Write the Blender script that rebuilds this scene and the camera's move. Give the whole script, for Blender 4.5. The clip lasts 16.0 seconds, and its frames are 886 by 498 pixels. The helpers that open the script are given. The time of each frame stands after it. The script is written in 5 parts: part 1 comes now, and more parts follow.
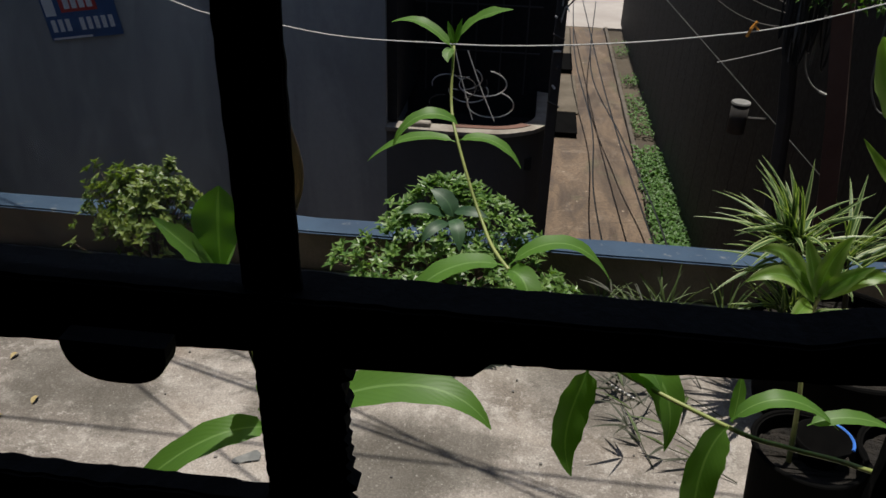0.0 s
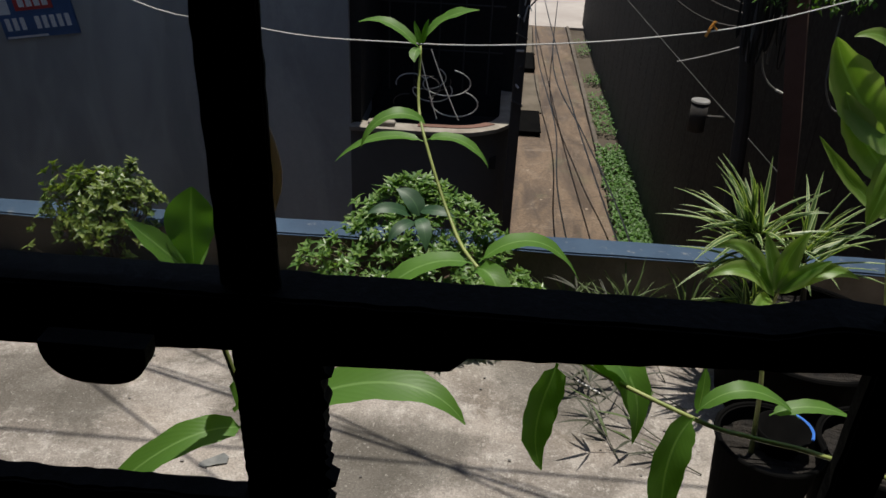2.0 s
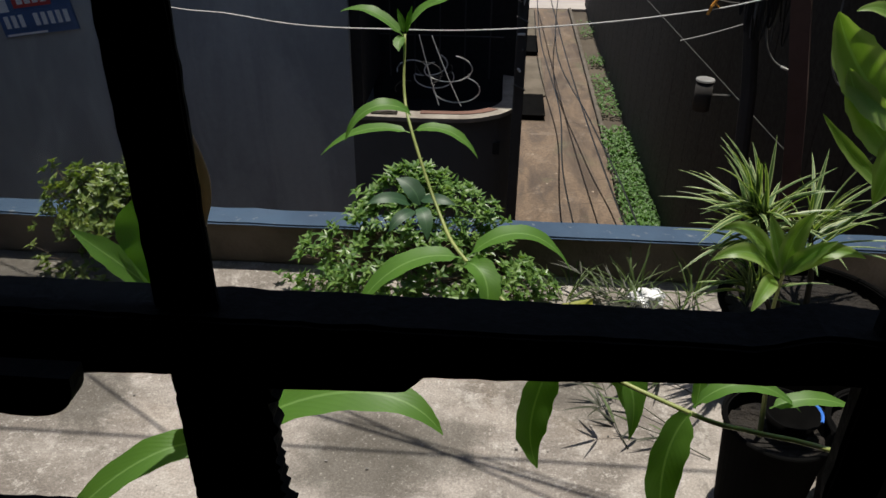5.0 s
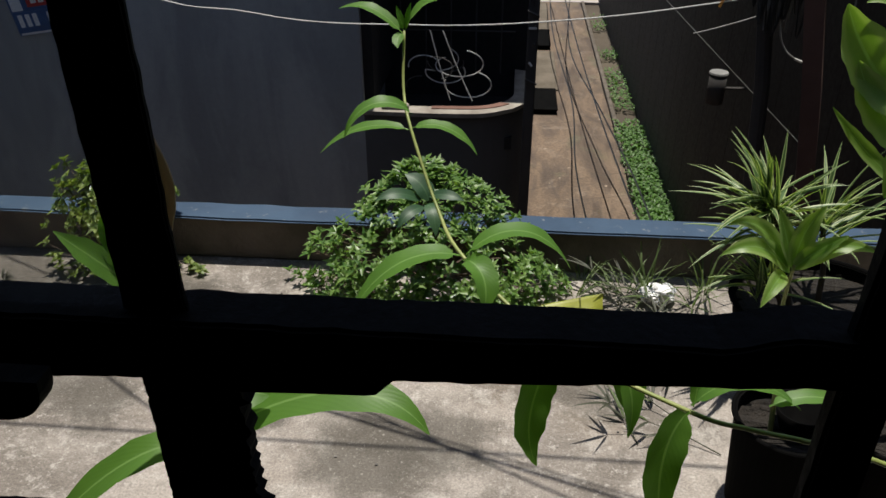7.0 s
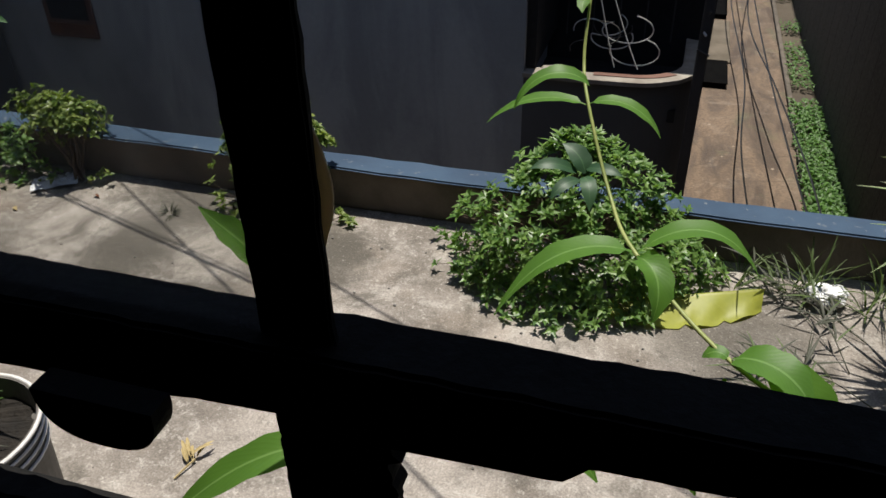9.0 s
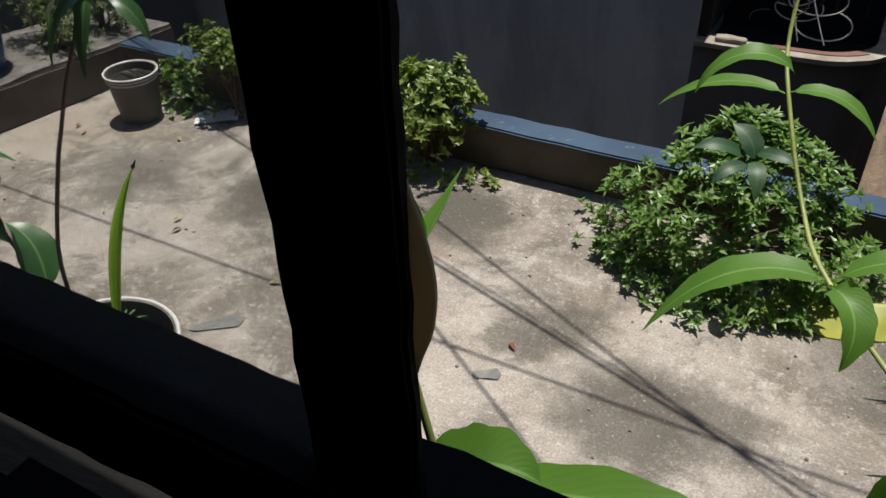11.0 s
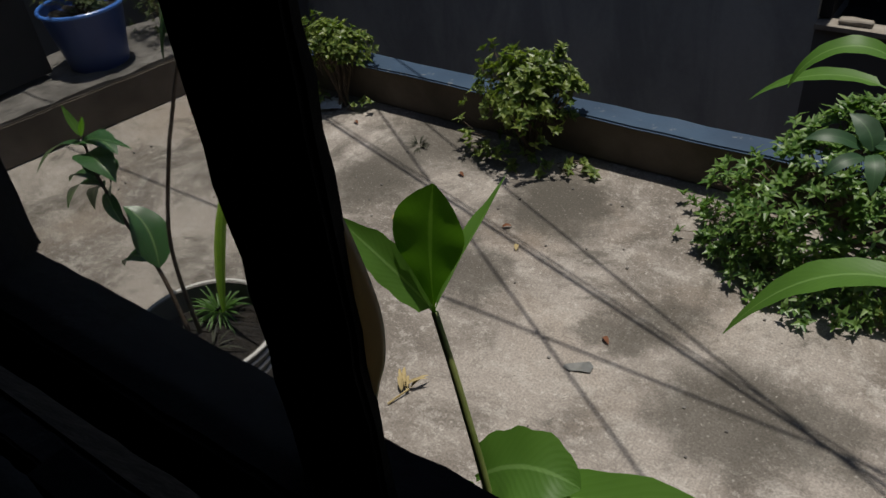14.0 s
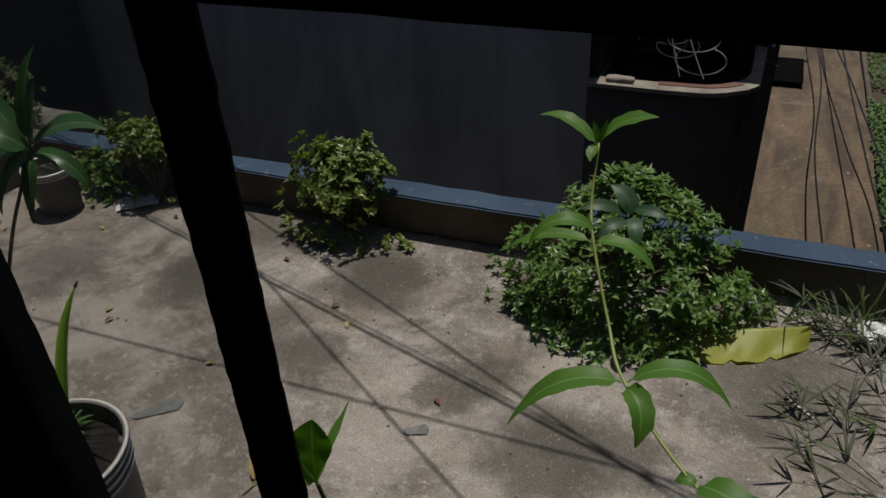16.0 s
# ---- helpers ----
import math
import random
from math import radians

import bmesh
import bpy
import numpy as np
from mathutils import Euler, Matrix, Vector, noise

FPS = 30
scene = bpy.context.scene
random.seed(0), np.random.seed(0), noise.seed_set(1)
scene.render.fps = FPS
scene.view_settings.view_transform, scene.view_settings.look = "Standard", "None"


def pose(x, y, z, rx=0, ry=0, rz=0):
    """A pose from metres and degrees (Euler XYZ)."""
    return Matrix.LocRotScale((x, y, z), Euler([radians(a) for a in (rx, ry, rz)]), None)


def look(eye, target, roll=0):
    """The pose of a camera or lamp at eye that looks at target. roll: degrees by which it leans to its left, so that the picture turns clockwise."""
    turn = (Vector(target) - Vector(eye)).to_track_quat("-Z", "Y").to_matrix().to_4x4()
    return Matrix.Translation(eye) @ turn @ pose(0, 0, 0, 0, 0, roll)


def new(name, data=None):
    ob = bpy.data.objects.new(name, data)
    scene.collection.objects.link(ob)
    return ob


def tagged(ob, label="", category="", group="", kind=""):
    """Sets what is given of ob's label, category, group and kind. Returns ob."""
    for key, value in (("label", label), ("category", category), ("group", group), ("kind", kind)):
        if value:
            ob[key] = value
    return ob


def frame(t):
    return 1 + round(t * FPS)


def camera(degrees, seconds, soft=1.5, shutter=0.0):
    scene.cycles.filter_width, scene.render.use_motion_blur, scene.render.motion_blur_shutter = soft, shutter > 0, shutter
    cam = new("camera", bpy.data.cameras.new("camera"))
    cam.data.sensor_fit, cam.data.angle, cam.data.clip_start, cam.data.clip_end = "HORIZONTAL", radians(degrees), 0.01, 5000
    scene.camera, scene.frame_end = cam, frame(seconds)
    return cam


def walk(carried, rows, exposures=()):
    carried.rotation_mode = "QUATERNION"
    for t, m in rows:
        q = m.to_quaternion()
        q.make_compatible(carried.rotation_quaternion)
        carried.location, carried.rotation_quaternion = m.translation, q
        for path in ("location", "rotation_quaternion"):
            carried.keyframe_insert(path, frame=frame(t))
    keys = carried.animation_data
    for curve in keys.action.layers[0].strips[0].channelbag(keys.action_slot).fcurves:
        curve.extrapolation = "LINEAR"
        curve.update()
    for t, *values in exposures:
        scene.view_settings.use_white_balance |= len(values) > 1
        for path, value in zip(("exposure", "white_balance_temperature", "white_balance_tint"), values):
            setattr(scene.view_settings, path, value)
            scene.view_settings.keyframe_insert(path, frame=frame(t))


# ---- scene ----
cam = camera(59.0, 16.0, soft=1.6)
PATH = [
    (0, (-0.019, 0.089, 1.442), (-0.203, 1.816, 0.451), 1.7),
    (0.5, (-0.024, 0.097, 1.437), (-0.153, 1.828, 0.442), 2.0),
    (1, (-0.026, 0.094, 1.439), (-0.151, 1.822, 0.441), 2.3),
    (1.5, (-0.022, 0.087, 1.444), (-0.124, 1.819, 0.449), 2.6),
    (2, (-0.022, 0.084, 1.444), (-0.118, 1.819, 0.454), 2.5),
    (2.5, (-0.018, 0.089, 1.444), (-0.132, 1.826, 0.46), 1.7),
    (3, (-0.012, 0.094, 1.443), (-0.119, 1.825, 0.447), 1.4),
    (5.5, (-0.003, 0.106, 1.441), (-0.119, 1.821, 0.418), 0.4),
    (6, (0.005, 0.106, 1.443), (-0.103, 1.819, 0.417), -0.2),
    (6.5, (0.0075, 0.1075, 1.4425), (-0.1005, 1.8205, 0.412), -0.4),
    (7, (0.006, 0.109, 1.442), (-0.142, 1.816, 0.41), -0.1),
    (7.5, (0.0, 0.116, 1.439), (-0.235, 1.81, 0.402), -0.2),
    (8, (-0.002, 0.134, 1.435), (-0.307, 1.802, 0.373), -0.6),
    (8.5, (-0.007, 0.151, 1.431), (-0.4, 1.781, 0.341), -1.1),
    (9, (-0.019, 0.163, 1.427), (-0.513, 1.752, 0.318), -1.1),
    (9.5, (-0.035, 0.177, 1.423), (-0.611, 1.722, 0.29), -0.8),
    (10, (-0.039, 0.193, 1.419), (-0.68, 1.693, 0.262), -1.0),
    (10.2, (-0.051, 0.211, 1.403), (-0.725, 1.69, 0.238), -0.9),
    (12.3, (-0.032, 0.237, 1.412), (-1.014, 1.498, 0.217), -5.7),
    (12.5, (-0.031, 0.238, 1.411), (-1.041, 1.482, 0.214), -6.0),
    (13, (-0.0315, 0.2385, 1.4112), (-1.062, 1.469, 0.212), -6.2),
    (13.5, (-0.0309, 0.2394, 1.4115), (-1.055, 1.474, 0.216), -6.3),
    (14, (-0.0308, 0.2396, 1.4118), (-1.04, 1.482, 0.212), -6.2),
    (14.5, (-0.025, 0.239, 1.416), (-1.015, 1.47, 0.189), -9.6),
    (15, (-0.01, 0.212, 1.478), (-0.933, 1.538, 0.299), -8.2),
    (15.5, (0.01, 0.177, 1.54), (-0.803, 1.592, 0.384), -6.7),
    (16, (0.03, 0.149, 1.59), (-0.62, 1.672, 0.468), -3.4),
]
walk(cam, [(t, look(eye, target, roll)) for t, eye, target, roll in PATH],
     [(0.0, 0.13), (3.0, 0.24), (7.0, 0.37), (8.5, 0.42), (10.0, 0.55), (12.5, 0.10), (13.5, -0.21), (14.5, -0.25), (15.0, -0.30), (15.5, -0.52), (16.0, -0.62)])

# ---- light ----
SUN_FROM = Vector((0.0, 0.155, 0.98)).normalized()
world = bpy.data.worlds.new("sky")
scene.world = world
world.use_nodes = True
wn = world.node_tree
sky = wn.nodes.new("ShaderNodeTexSky")
sky.sky_type = "NISHITA"
sky.sun_disc = False
sky.sun_elevation = math.asin(SUN_FROM.z)
sky.sun_rotation = math.atan2(SUN_FROM.x, SUN_FROM.y)
wn.links.new(sky.outputs[0], wn.nodes["Background"].inputs[0])
wn.nodes["Background"].inputs[1].default_value = 0.065
sun = new("sun", bpy.data.lights.new("sun", "SUN"))
sun.data.energy = 4.6
sun.data.angle = radians(0.53)
sun.data.color = (1.0, 0.95, 0.87)
sun.matrix_world = look(SUN_FROM * 20, (0, 0, 0))


# ---- materials ----
def nodes_of(name):
    m = bpy.data.materials.new(name)
    m.use_nodes = True
    t = m.node_tree
    return m, t, t.nodes["Principled BSDF"]


def noise_node(t, vec, scale, detail=4.0, rough=0.55, distort=0.0):
    n = t.nodes.new("ShaderNodeTexNoise")
    n.inputs["Scale"].default_value = scale
    n.inputs["Detail"].default_value = detail
    n.inputs["Roughness"].default_value = rough
    n.inputs["Distortion"].default_value = distort
    if vec is not None:
        t.links.new(vec, n.inputs["Vector"])
    return n.outputs["Fac"]


def ramp(t, fac, lo, hi, a=0.0, b=1.0):
    n = t.nodes.new("ShaderNodeMapRange")
    n.interpolation_type = "SMOOTHSTEP"
    for i, v in ((1, lo), (2, hi), (3, a), (4, b)):
        n.inputs[i].default_value = v
    t.links.new(fac, n.inputs[0])
    return n.outputs[0]


def blend(t, fac, a, b, mode="MIX"):
    n = t.nodes.new("ShaderNodeMix")
    n.data_type = "RGBA"
    n.blend_type = mode
    for sock, v in ((n.inputs[0], fac), (n.inputs[6], a), (n.inputs[7], b)):
        if isinstance(v, (int, float)):
            sock.default_value = v
        elif isinstance(v, tuple):
            sock.default_value = (*v[:3], 1)
        else:
            t.links.new(v, sock)
    return n.outputs[2]


def maths(t, op, a, b=0.0):
    n = t.nodes.new("ShaderNodeMath")
    n.operation = op
    for i, v in ((0, a), (1, b)):
        if isinstance(v, (int, float)):
            n.inputs[i].default_value = v
        else:
            t.links.new(v, n.inputs[i])
    return n.outputs[0]


def add_bump(t, bsdf, height, strength, distance):
    n = t.nodes.new("ShaderNodeBump")
    n.inputs["Strength"].default_value = strength
    n.inputs["Distance"].default_value = distance
    t.links.new(height, n.inputs["Height"])
    t.links.new(n.outputs[0], bsdf.inputs["Normal"])


def position(t):
    return t.nodes.new("ShaderNodeNewGeometry").outputs["Position"]


def surface(name, c1, c2, scale, rough=0.7, fine=60.0, bump=0.25, depth=0.003, metal=0.0, spread=0.25, spec=0.5):
    """A worn surface: broad stains, fine grain and relief, in metres."""
    m, t, b = nodes_of(name)
    p = position(t)
    broad = ramp(t, noise_node(t, p, scale, 6, 0.6), 0.5 - spread, 0.5 + spread)
    grain = noise_node(t, p, fine, 4, 0.65)
    col = blend(t, broad, c1, c2)
    col = blend(t, 0.35, col, blend(t, grain, (0.25, 0.25, 0.25), (1, 1, 1)), "MULTIPLY")
    t.links.new(col, b.inputs["Base Color"])
    t.links.new(ramp(t, grain, 0.2, 0.8, rough - 0.12, rough + 0.12), b.inputs["Roughness"])
    b.inputs["Metallic"].default_value = metal
    b.inputs["Specular IOR Level"].default_value = spec
    if bump:
        add_bump(t, b, grain, bump, depth)
    return m


def foliage(name, c1, c2, gloss=0.4, through_light=0.35, rib=(0.35, 0.5, 0.18), ribs=True, edge=None, seed_scale=1.0, glow=(1.5, 1.7, 0.5)):
    """Leaf: colour varies from leaf to leaf and along the blade, a pale midrib, light passing through."""
    m, t, b = nodes_of(name)
    geo = t.nodes.new("ShaderNodeNewGeometry")
    col = blend(t, geo.outputs["Random Per Island"], c1, c2)
    blotch = noise_node(t, geo.outputs["Position"], 35.0 * seed_scale, 3)
    col = blend(t, 0.5, col, blend(t, blotch, (0.55, 0.6, 0.5), (1.25, 1.2, 1.1)), "MULTIPLY")
    uv = t.nodes.new("ShaderNodeUVMap")
    sep = t.nodes.new("ShaderNodeSeparateXYZ")
    t.links.new(uv.outputs[0], sep.inputs[0])
    off = maths(t, "ABSOLUTE", maths(t, "SUBTRACT", sep.outputs[0], 0.5))
    if ribs:
        mid = ramp(t, off, 0.015, 0.045, 1.0, 0.0)
        col = blend(t, mid, col, rib)
        vein = maths(t, "SINE", maths(t, "ADD", maths(t, "MULTIPLY", sep.outputs[1], 95.0), maths(t, "MULTIPLY", off, -48.0)))
        add_bump(t, b, vein, 0.05, 0.0006)
        col = blend(t, ramp(t, vein, 0.7, 1.0, 0.0, 0.06), col, rib)
    if edge:
        col = blend(t, ramp(t, off, 0.22, 0.40), col, edge)
    t.links.new(col, b.inputs["Base Color"])
    b.inputs["Roughness"].default_value = gloss
    b.inputs["Specular IOR Level"].default_value = 0.45
    tr = t.nodes.new("ShaderNodeBsdfTranslucent")
    t.links.new(blend(t, 1.0, col, glow, "MULTIPLY"), tr.inputs[0])
    mix = t.nodes.new("ShaderNodeMixShader")
    mix.inputs[0].default_value = through_light
    out = t.nodes["Material Output"]
    t.links.new(b.outputs[0], mix.inputs[1])
    t.links.new(tr.outputs[0], mix.inputs[2])
    t.links.new(mix.outputs[0], out.inputs[0])
    return m


def slab_material():
    """Old concrete: trowel clouds, pale worn patches, flecks, damp stains, hairline cracks."""
    m, t, b = nodes_of("old_concrete")
    p = position(t)
    cloud = noise_node(t, p, 2.3, 7, 0.62, 0.6)
    patch = noise_node(t, p, 9.0, 10, 0.78, 0.15)
    grain = noise_node(t, p, 170.0, 3, 0.7)
    smear = t.nodes.new("ShaderNodeMapping")
    smear.inputs["Scale"].default_value = (0.8, 2.4, 1)
    smear.inputs["Rotation"].default_value = (0, 0, 0.45)
    t.links.new(p, smear.inputs[0])
    drag = noise_node(t, smear.outputs[0], 7.0, 8, 0.75, 0.25)
    col = blend(t, ramp(t, cloud, 0.40, 0.60), (0.155, 0.134, 0.113), (0.32, 0.285, 0.25))
    col = blend(t, ramp(t, drag, 0.5, 0.72, 0, 0.5), col, (0.37, 0.34, 0.30))
    col = blend(t, ramp(t, patch, 0.52, 0.60, 0, 0.52), col, (0.42, 0.39, 0.35))
    col = blend(t, ramp(t, patch, 0.3, 0.42, 0.45, 0.0), col, (0.15, 0.13, 0.11))
    mid = noise_node(t, p, 42.0, 7, 0.8, 0.1)
    col = blend(t, ramp(t, mid, 0.54, 0.62, 0, 0.62), col, (0.46, 0.43, 0.385))
    col = blend(t, ramp(t, mid, 0.26, 0.42, 0.5, 0), col, (0.13, 0.115, 0.095))
    blot = noise_node(t, p, 3.4, 10, 0.78, 0.4)
    col = blend(t, ramp(t, blot, 0.51, 0.65, 0, 0.82), col, (0.095, 0.084, 0.067))
    rust = noise_node(t, p, 1.7, 5, 0.6, 0.5)
    col = blend(t, ramp(t, rust, 0.5, 0.7, 0, 0.35), col, (0.24, 0.18, 0.125))
    # damp, mossy stains
    warp = t.nodes.new("ShaderNodeTexNoise")
    warp.inputs["Scale"].default_value = 8.0
    warp.inputs["Detail"].default_value = 10
    warp.inputs["Roughness"].default_value = 0.75
    t.links.new(p, warp.inputs["Vector"])
    off = t.nodes.new("ShaderNodeVectorMath")
    off.operation = "MULTIPLY_ADD"
    t.links.new(warp.outputs["Color"], off.inputs[0])
    off.inputs[1].default_value = (0.34, 0.34, 0)
    t.links.new(p, off.inputs[2])
    for sx, sy, r, k in ((-0.30, 1.50, 0.22, 0.55), (-1.05, 2.12, 0.20, 0.60), (-1.66, 1.98, 0.22, 0.60), (-1.68, 1.84, 0.18, 0.5), (-0.62, 1.60, 0.12, 0.5), (-1.30, 1.70, 0.20, 0.5), (-1.40, 2.18, 0.16, 0.55), (-1.02, 2.06, 0.24, 0.6), (-0.10, 1.56, 0.15, 0.5),
                         (-1.63, 2.24, 0.22, 0.5), (-1.08, 1.64, 0.16, 0.55), (-0.52, 1.72, 0.13, 0.5), (0.25, 1.95, 0.30, 0.5), (-2.2, 1.8, 0.25, 0.4)):
        d = t.nodes.new("ShaderNodeVectorMath")
        d.operation = "DISTANCE"
        t.links.new(off.outputs[0], d.inputs[0])
        d.inputs[1].default_value = (sx + 0.17, sy + 0.17, 0.0)
        col = blend(t, ramp(t, d.outputs["Value"], r * 0.40, r * 1.05, min(0.9, k * 1.45), 0.0), col, (0.075, 0.066, 0.052))
    vor = t.nodes.new("ShaderNodeTexVoronoi")
    vor.inputs["Scale"].default_value = 26.0
    t.links.new(p, vor.inputs["Vector"])
    col = blend(t, ramp(t, vor.outputs["Distance"], 0.03, 0.12, 0.35, 0.0), col, (0.50, 0.47, 0.42))
    pits = t.nodes.new("ShaderNodeTexVoronoi")
    pits.inputs["Scale"].default_value = 11.0
    t.links.new(off.outputs[0], pits.inputs["Vector"])
    col = blend(t, ramp(t, pits.outputs["Distance"], 0.03, 0.07, 0.8, 0.0), col, (0.06, 0.05, 0.04))
    fleck = noise_node(t, p, 105.0, 5, 0.8)
    col = blend(t, ramp(t, fleck, 0.58, 0.68, 0, 0.55), col, (0.50, 0.47, 0.42))
    col = blend(t, ramp(t, fleck, 0.30, 0.40, 0.55, 0), col, (0.10, 0.088, 0.072))
    crack = t.nodes.new("ShaderNodeTexVoronoi")
    crack.feature = "DISTANCE_TO_EDGE"
    crack.inputs["Scale"].default_value = 1.1
    t.links.new(off.outputs[0], crack.inputs["Vector"])
    col = blend(t, ramp(t, crack.outputs["Distance"], 0.001, 0.004, 0.2, 0.0), col, (0.11, 0.10, 0.09))
    col = blend(t, 0.55, col, blend(t, ramp(t, grain, 0.3, 0.7), (0.4, 0.4, 0.4), (1.25, 1.25, 1.25)), "MULTIPLY")
    t.links.new(col, b.inputs["Base Color"])
    b.inputs["Roughness"].default_value = 0.85
    add_bump(t, b, maths(t, "ADD", grain, maths(t, "MULTIPLY", patch, 2.0)), 0.35, 0.003)
    return m


def alley_material():
    """Foot-worn brown concrete: damp dark tracks, pale scuffs, leaf stains and cracks."""
    m, t, b = nodes_of("alley_concrete")
    p = position(t)
    stretch = t.nodes.new("ShaderNodeMapping")
    stretch.inputs["Scale"].default_value = (2.2, 0.55, 1)
    t.links.new(p, stretch.inputs[0])
    track = noise_node(t, stretch.outputs[0], 1.1, 6, 0.65, 0.7)
    patch = noise_node(t, p, 2.4, 7, 0.7, 1.0)
    grain = noise_node(t, p, 26.0, 4, 0.7)
    col = blend(t, ramp(t, track, 0.36, 0.64), (0.070, 0.046, 0.028), (0.165, 0.119, 0.082))
    col = blend(t, ramp(t, patch, 0.52, 0.68, 0, 0.6), col, (0.21, 0.162, 0.120))
    col = blend(t, ramp(t, patch, 0.28, 0.42, 0.6, 0), col, (0.055, 0.038, 0.024))
    moss = noise_node(t, p, 1.3, 5, 0.6, 0.5)
    col = blend(t, ramp(t, moss, 0.56, 0.70, 0, 0.5), col, (0.10, 0.098, 0.05))
    bits = t.nodes.new("ShaderNodeTexVoronoi")
    bits.inputs["Scale"].default_value = 3.2
    t.links.new(p, bits.inputs["Vector"])
    col = blend(t, ramp(t, bits.outputs["Distance"], 0.05, 0.09, 0.8, 0.0), col, (0.36, 0.29, 0.22))
    crack = t.nodes.new("ShaderNodeTexVoronoi")
    crack.feature = "DISTANCE_TO_EDGE"
    crack.inputs["Scale"].default_value = 0.55
    t.links.new(p, crack.inputs["Vector"])
    col = blend(t, ramp(t, crack.outputs["Distance"], 0.004, 0.014, 0.3, 0.0), col, (0.05, 0.036, 0.024))
    col = blend(t, 0.6, col, blend(t, ramp(t, grain, 0.3, 0.7), (0.5, 0.5, 0.5), (1.25, 1.22, 1.2)), "MULTIPLY")
    t.links.new(col, b.inputs["Base Color"])
    t.links.new(ramp(t, track, 0.35, 0.6, 0.55, 0.95), b.inputs["Roughness"])
    add_bump(t, b, maths(t, "ADD", grain, maths(t, "MULTIPLY", patch, 2.0)), 0.4, 0.01)
    return m


def painted_cap():
    """Blue paint worn to concrete in flecks and along stains."""
    m, t, b = nodes_of("blue_paint_worn")
    p = position(t)
    n = noise_node(t, p, 24.0, 6, 0.7)
    n2 = noise_node(t, p, 4.0, 5, 0.6)
    col = blend(t, ramp(t, n2, 0.3, 0.7), (0.015, 0.038, 0.074), (0.027, 0.059, 0.104))
    col = blend(t, ramp(t, n, 0.60, 0.68, 0, 0.6), col, (0.19, 0.20, 0.20))
    col = blend(t, ramp(t, n, 0.28, 0.36, 0.6, 0), col, (0.04, 0.045, 0.05))
    t.links.new(col, b.inputs["Base Color"])
    b.inputs["Roughness"].default_value = 0.6
    add_bump(t, b, n, 0.3, 0.003)
    return m


def glass_material():
    """Thin dusty window glass with finger smears."""
    m, t, b = nodes_of("dusty_glass")
    out = t.nodes["Material Output"]
    p = position(t)
    clear = t.nodes.new("ShaderNodeBsdfTransparent")
    clear.inputs[0].default_value = (0.985, 0.99, 0.985, 1)
    gloss = t.nodes.new("ShaderNodeBsdfGlossy")
    gloss.inputs["Roughness"].default_value = 0.03
    dust = t.nodes.new("ShaderNodeBsdfTranslucent")
    dust.inputs[0].default_value = (0.42, 0.42, 0.42, 1)
    fr = t.nodes.new("ShaderNodeFresnel")
    fr.inputs[0].default_value = 1.45
    a = t.nodes.new("ShaderNodeMixShader")
    t.links.new(maths(t, "MULTIPLY", fr.outputs[0], 0.25), a.inputs[0])
    t.links.new(clear.outputs[0], a.inputs[1])
    t.links.new(gloss.outputs[0], a.inputs[2])
    c = t.nodes.new("ShaderNodeMixShader")
    t.links.new(ramp(t, noise_node(t, p, 60.0, 5, 0.7), 0.55, 0.8, 0.02, 0.09), c.inputs[0])
    t.links.new(a.outputs[0], c.inputs[1])
    t.links.new(dust.outputs[0], c.inputs[2])
    t.links.new(c.outputs[0], out.inputs[0])
    t.nodes.remove(b)
    return m


M_SLAB = slab_material()
M_CAP = painted_cap()
M_GLASS = glass_material()
M_PARAPET = surface("grimy_render", (0.075, 0.062, 0.046), (0.15, 0.125, 0.10), 5.0, 0.9, 70, 0.5, 0.006)
M_DEBRIS = surface("rubble_concrete", (0.06, 0.056, 0.05), (0.21, 0.195, 0.18), 6.0, 0.95, 45, 0.8, 0.012)
# Backlit darkness of the bars is put into this near-black colour.
M_STEEL = surface("near_black_steel", (0.006, 0.0055, 0.0055), (0.012, 0.011, 0.011), 40.0, 0.8, 300, 0.5, 0.001, spec=0.12)
M_ROOM = surface("dark_room_wall", (0.03, 0.028, 0.026), (0.045, 0.042, 0.04), 2.0, 0.9, 50, 0.2, 0.002)
# Render darkened: the shade inside the window opening is put into its colour.
M_OUTER = surface("shade_dark_render", (0.020, 0.018, 0.016), (0.04, 0.037, 0.032), 1.5, 0.9, 50, 0.4, 0.004)
M_HOUSE = surface("grey_house_paint", (0.35, 0.364, 0.368), (0.42, 0.434, 0.436), 0.5, 0.85, 20, 0.15, 0.003, spread=0.35)
hn = M_HOUSE.node_tree
hb = hn.nodes["Principled BSDF"]
hcol = hb.inputs["Base Color"].links[0].from_socket
streak = hn.nodes.new("ShaderNodeMapping")
streak.inputs["Scale"].default_value = (1.6, 1.0, 0.45)
hn.links.new(position(hn), streak.inputs[0])
hn.links.new(blend(hn, ramp(hn, noise_node(hn, streak.outputs[0], 1.4, 6, 0.62, 0.6), 0.36, 0.64), blend(hn, 1.0, hcol, (0.82, 0.82, 0.83), "MULTIPLY"), blend(hn, 1.0, hcol, (1.12, 1.12, 1.10), "MULTIPLY")), hb.inputs["Base Color"])
# Darker grey than the house paint, for the balcony and the outer side wall.
M_HOUSE_LOW = surface("darker_grey_paint", (0.075, 0.077, 0.080), (0.11, 0.112, 0.115), 0.9, 0.85, 20, 0.2, 0.003)
# Near-black: shade of the recess and of the terrace's side put into the colour.
M_DARK = surface("near_black_shade", (0.010, 0.010, 0.011), (0.022, 0.021, 0.021), 0.8, 0.9, 20, 0.1, 0.003)
